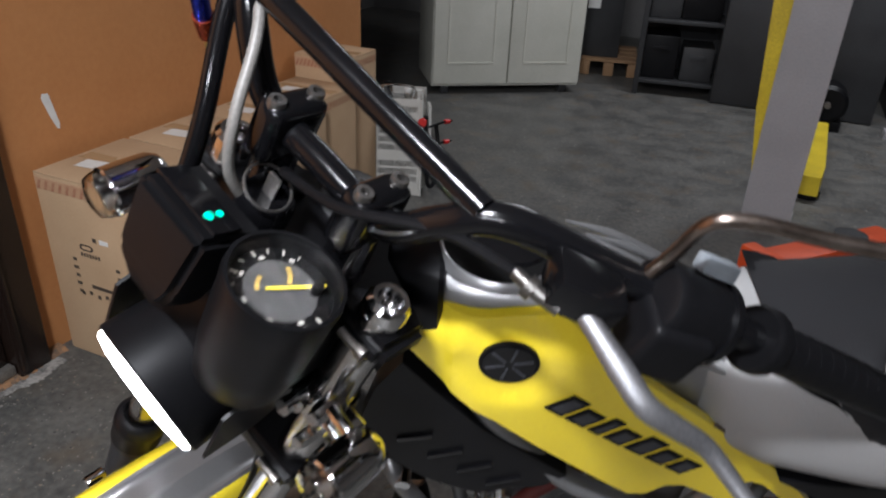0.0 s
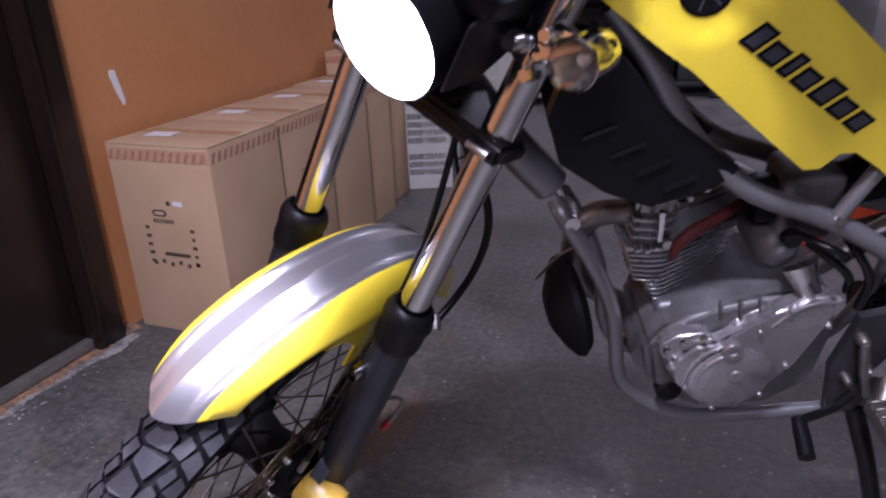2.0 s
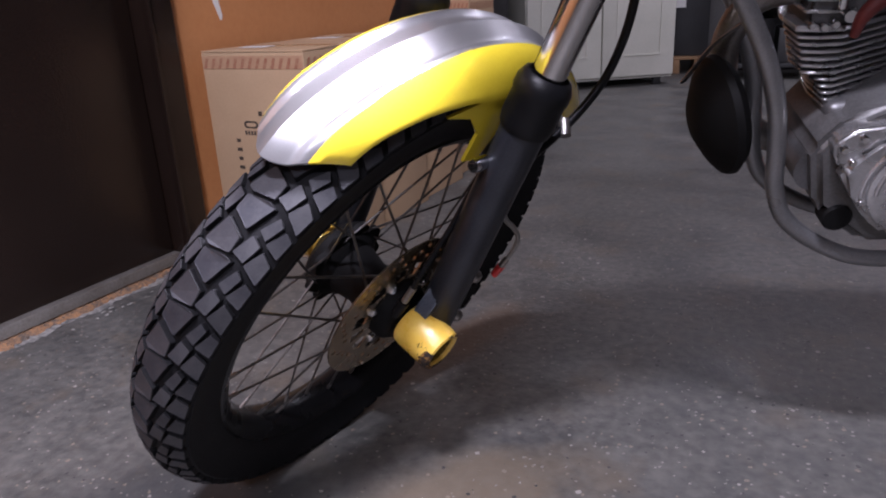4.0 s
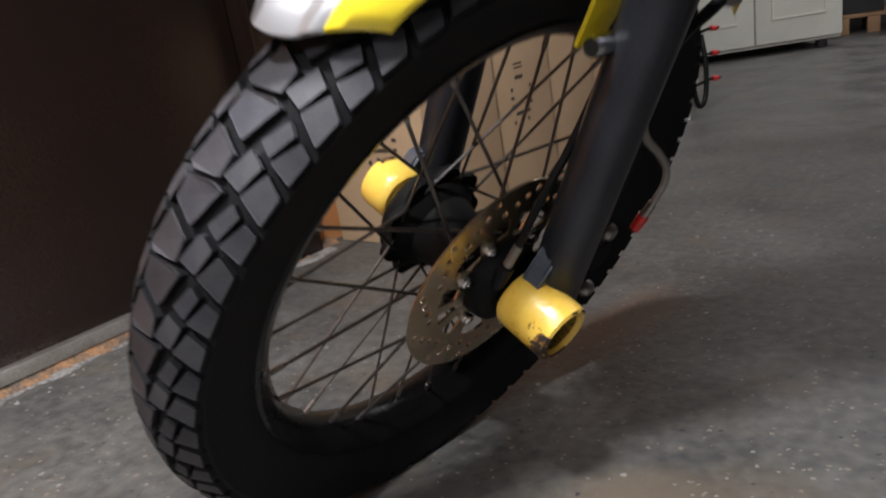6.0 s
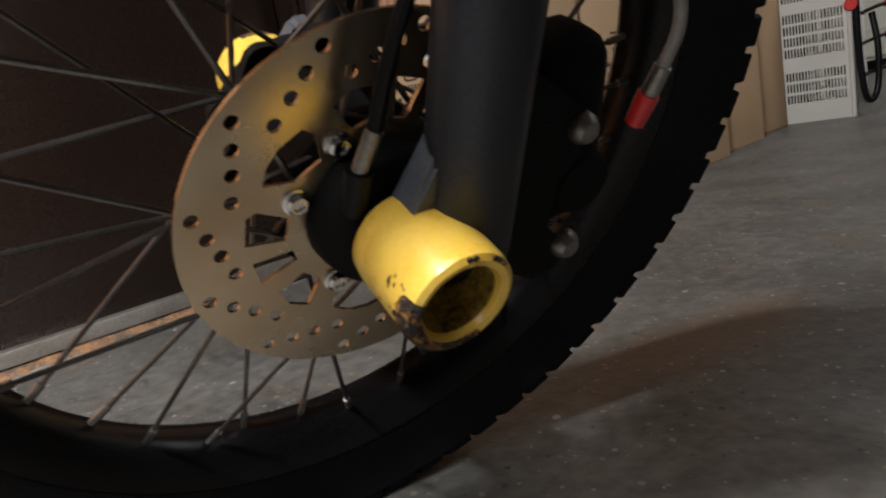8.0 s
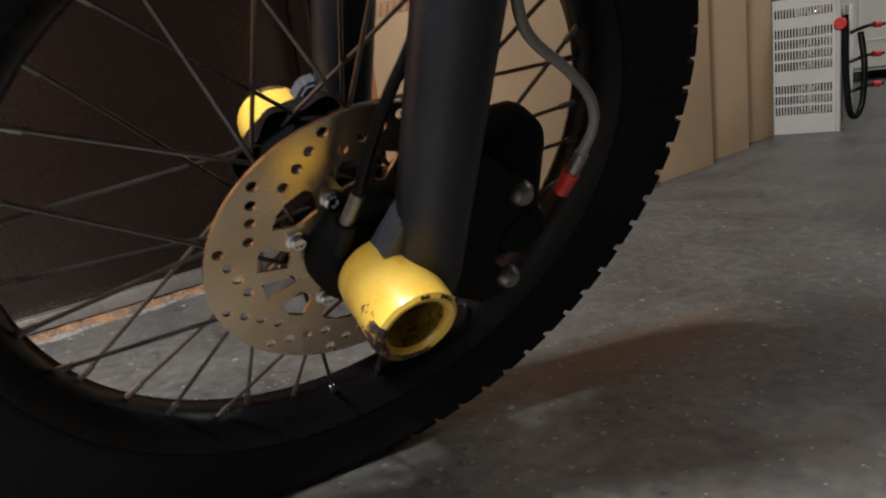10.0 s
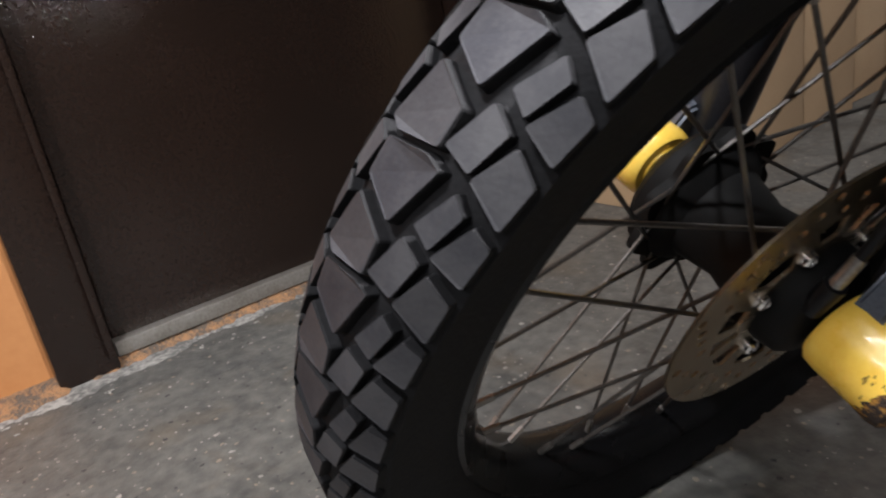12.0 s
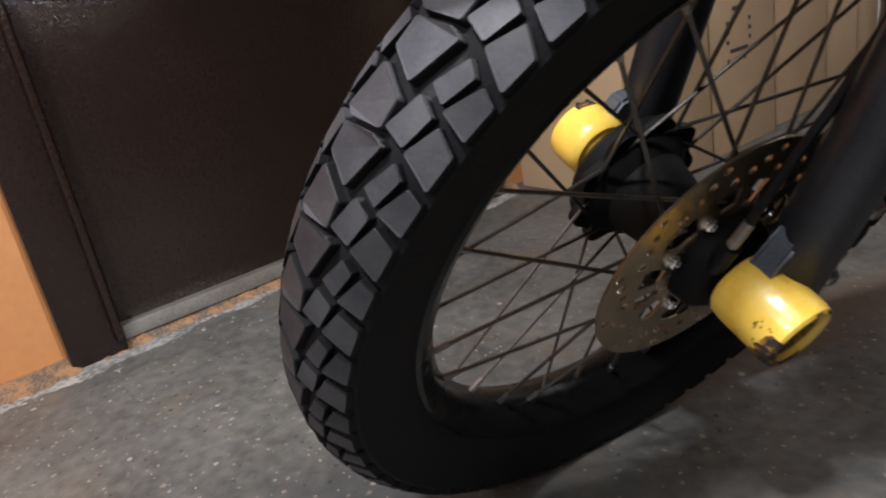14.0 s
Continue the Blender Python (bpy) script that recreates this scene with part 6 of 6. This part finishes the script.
on_frame("choke_knob", lathe([(0.0, -0.012), (0.010, -0.012), (0.012, -0.008), (0.012, 0.0)], "y", 16, (0.632, -0.055, 0.345)), BLACKM, "round black knob on the carburettor")
for k, (p, q) in enumerate((((0.66, -0.05, 0.33), (0.72, -0.06, 0.26)), ((0.70, -0.05, 0.34), (0.735, -0.07, 0.24)), ((0.64, -0.04, 0.34), (0.71, -0.05, 0.30)))):
    on_frame("hose", tube([p, ((p[0] + q[0]) / 2 + 0.012, -0.075, (p[1] + p[2] + q[2]) / 2 + 0.03), q], 0.0055, 10), BLACKM, "thin black hose beside the engine")
on_frame("exhaust_pipe", tube([(0.465, 0.02, 0.34), (0.42, 0.035, 0.32), (0.405, 0.06, 0.25), (0.44, 0.085, 0.16), (0.55, 0.10, 0.10), (0.75, 0.105, 0.15), (0.95, 0.12, 0.28)], 0.017, 16), STEEL, "steel exhaust pipe")
on_frame("silencer", tube([(0.93, 0.125, 0.26), (0.98, 0.13, 0.29), (1.30, 0.14, 0.42), (1.34, 0.14, 0.435)], [0.03, 0.05, 0.052, 0.03], 24, 4), BLACKM, "black silencer")
on_frame("drain_opening", lathe([(0.0, -0.074), (0.015, -0.074), (0.017, -0.072), (0.017, -0.05)], "y", 24, (0.523, 0, 0.100)), MATT, "black drain opening")
# pivot plate with its dark linkage
on_frame("pivot_plate", plate([(0.735, 0.235), (0.79, 0.25), (0.80, 0.16), (0.775, 0.06), (0.735, 0.07), (0.72, 0.15)], (), 0.012, -0.085), DARKM, "dark steel pivot plate")
for x, z, r in ((0.742, 0.205, 0.008), (0.752, 0.178, 0.006), (0.765, 0.150, 0.007), (0.742, 0.135, 0.006), (0.772, 0.112, 0.008)):
    on_frame("linkage_bolt", lathe([(0.0, -0.016), (r * 0.7, -0.016), (r, -0.010), (r, 0.0)], "y", 12, (x, -0.085, z)), STEEL, "bright linkage bolt")
on_frame("linkage_rod", tube([(0.742, -0.098, 0.205), (0.752, -0.102, 0.16), (0.770, -0.100, 0.112)], 0.006, 10), STEEL, "steel linkage rod")

# horn in front of the frame
horn_m = Matrix.Translation((0.392, 0.0, 0.200)) @ Euler((radians(8), radians(-10), radians(-82))).to_matrix().to_4x4()
horn = on_frame("horn", tilted(lathe([(0.0, -0.030), (0.028, -0.028), (0.056, -0.014), (0.069, -0.004), (0.071, 0.004), (0.062, 0.014), (0.035, 0.020), (0.0, 0.022)], "y", 40), horn_m), MATT, "round black horn in front of the engine")
on_frame("bracket", tube([(0.352, 0.02, 0.235), (0.375, 0.0, 0.285), (0.40, -0.015, 0.315)], 0.006, 8, 4, 0.35), STEEL, "thin steel horn bracket", parent=horn)

# foot rest, plate, stand, swingarm, rear wheel
heel = plate([(0.766, 0.318), (0.790, 0.314), (0.832, 0.324), (0.846, 0.316), (0.838, 0.262), (0.826, 0.215), (0.820, 0.176), (0.796, 0.142), (0.764, 0.152), (0.784, 0.188), (0.786, 0.235), (0.776, 0.285)],
             [circle(0.796 + 0.001 * k, 0.292 - 0.019 * k, 0.0022, 8) for k in range(7)], 0.005, 0, lambda x, z: -0.094 - 0.05 * (0.34 - z), 0.03)
foot = on_frame("foot_bracket", heel, ALU, "pierced aluminium foot rest bracket")
# flat black plates stand in for the dark openings of the bracket
for k in range(3):
    x, z = 0.822 - 0.003 * k, 0.292 - 0.042 * k
    y = -0.094 - 0.05 * (0.34 - z) - 0.0012
    bm = plate([(x - 0.012, z - 0.006), (x + 0.010, z + 0.003), (x + 0.012, z + 0.008), (x - 0.010, z)], (), 0.0015, y)
    on_frame("slot", bm, MATT, "", foot, smooth=False)
    on_frame("slot_lip", tube([(x - 0.012, y, z - 0.006), (x, y - 0.002, z - 0.003), (x + 0.011, y, z + 0.003)], 0.0016, 6, 4), ALU, "", foot)
peg = on_frame("foot_peg", block((0.034, 0.085, 0.020), (0.772, -0.165, 0.120), 0.004), STEEL, "serrated steel foot peg")
for k in range(7):
    on_frame("tooth", block((0.032, 0.004, 0.007), (0.772, -0.130 - k * 0.0118, 0.132), 0.001, None, 1), STEEL, "", peg)
on_frame("peg_mount", tube([(0.80, -0.09, 0.16), (0.785, -0.11, 0.140), (0.775, -0.125, 0.124)], 0.012, 12), STEEL, "bright steel peg mount")
on_frame("gear_lever", tube([(0.752, -0.100, 0.112), (0.720, -0.115, 0.104), (0.676, -0.128, 0.100)], [0.008, 0.006, 0.006], 12), BLACKM, "black gear lever")
on_frame("gear_pedal", tube([(0.676, -0.125, 0.100), (0.672, -0.150, 0.096), (0.668, -0.178, 0.090)], [0.009, 0.0105, 0.0105], 14), BLACKP, "black rubber gear pedal")
on_frame("side_stand", tube([(0.78, -0.08, 0.06), (0.80, -0.13, -0.02), (0.83, -0.205, -0.17), (0.845, -0.257, -0.254)], [0.013, 0.012, 0.011, 0.011], 12), BLACKM, "black side stand on the floor")
on_frame("stand_foot", block((0.075, 0.04, 0.008), (0.85, -0.265, -0.259), 0.003, (-15.6, 0, 0)), BLACKM)
for s in (-1, 1):
    on_frame("swingarm", tube([(0.84, s * 0.075, 0.12), (1.0, s * 0.085, 0.09), (1.30, s * 0.095, 0.0)], [0.028, 0.026, 0.02], 14, 6, 1.0), BLACKM, "black steel swingarm")
on_frame("warning_label", plate([(0.872, 0.172), (0.93, 0.157), (0.934, 0.170), (0.880, 0.187)], (), 0.001, -0.1135), PAPER, "white label on the black swingarm", smooth=False)
on_frame("chain_guard", block((0.36, 0.02, 0.05), (1.06, -0.06, 0.155), 0.006, (0, 9, 0)), BLACKP)
RA = Matrix.Translation((1.285, 0, 0.0))
on_frame("rear_tyre", tilted(lathe([(0.205, -0.03), (0.225, -0.05), (0.26, -0.060), (0.302, -0.056), (0.320, -0.035), (0.326, 0), (0.320, 0.035), (0.302, 0.056), (0.26, 0.060), (0.225, 0.05), (0.205, 0.03)], "y", 80, close=True), RA), RUBBER, "black rear tyre")
rim2 = on_frame("rear_rim", tilted(lathe([(0.21, -0.035), (0.214, -0.033), (0.196, -0.012), (0.196, 0.012), (0.214, 0.033), (0.21, 0.035), (0.190, 0.012), (0.190, -0.012)], "y", 64, close=True), RA), RIM, "black rear rim")
on_frame("rear_hub", tilted(lathe([(0.02, -0.09), (0.05, -0.05), (0.06, 0.0), (0.05, 0.05), (0.02, 0.09)], "y", 32), RA), BLACKM)
for k in range(32):
    side = -1 if k % 2 else 1
    a = (k // 2) * math.pi / 8 + (0.1 if side > 0 else 0)
    lean = 0.6 if (k // 2) % 2 else -0.6
    on_frame("spoke", rod((1.285 + math.cos(a + lean) * 0.05, side * 0.04, math.sin(a + lean) * 0.05), (1.285 + math.cos(a) * 0.192, side * 0.006, math.sin(a) * 0.192), 0.0018, 6), SPOKE, "", rim2)
on_frame("tail_lamp", block((0.03, 0.09, 0.05), (1.47, 0, 0.615), 0.01, None, 3), REDP, "red tail lamp")
on_frame("shock_absorber", tube([(0.80, 0, 0.45), (0.90, 0, 0.20)], 0.03, 16), BLACKM)

# orange steel beam lying on the floor behind the motorcycle
beam_ob = empty("jack_beam", pose(1.024, 2.217, 0, 0, 0, 48), "orange red steel jack beam lying on the floor", "jack")
part("beam", block((0.62, 0.11, 0.15), (0, 0, 0.115), 0.012, None, 2), ORANGE, beam_ob)
part("end_cap", block((0.06, 0.15, 0.21), (-0.30, 0, 0.105), 0.012, None, 2), ORANGE, beam_ob)
part("saddle", lathe([(0.05, 0.13), (0.055, 0.14), (0.055, 0.155), (0.03, 0.158), (0.0, 0.152)], "z", 20, (0.1, 0, 0.055)), DARKM, beam_ob)
part("foot", block((0.06, 0.16, 0.05), (0.26, 0, 0.025), 0.006, None, 2), ORANGE, beam_ob)
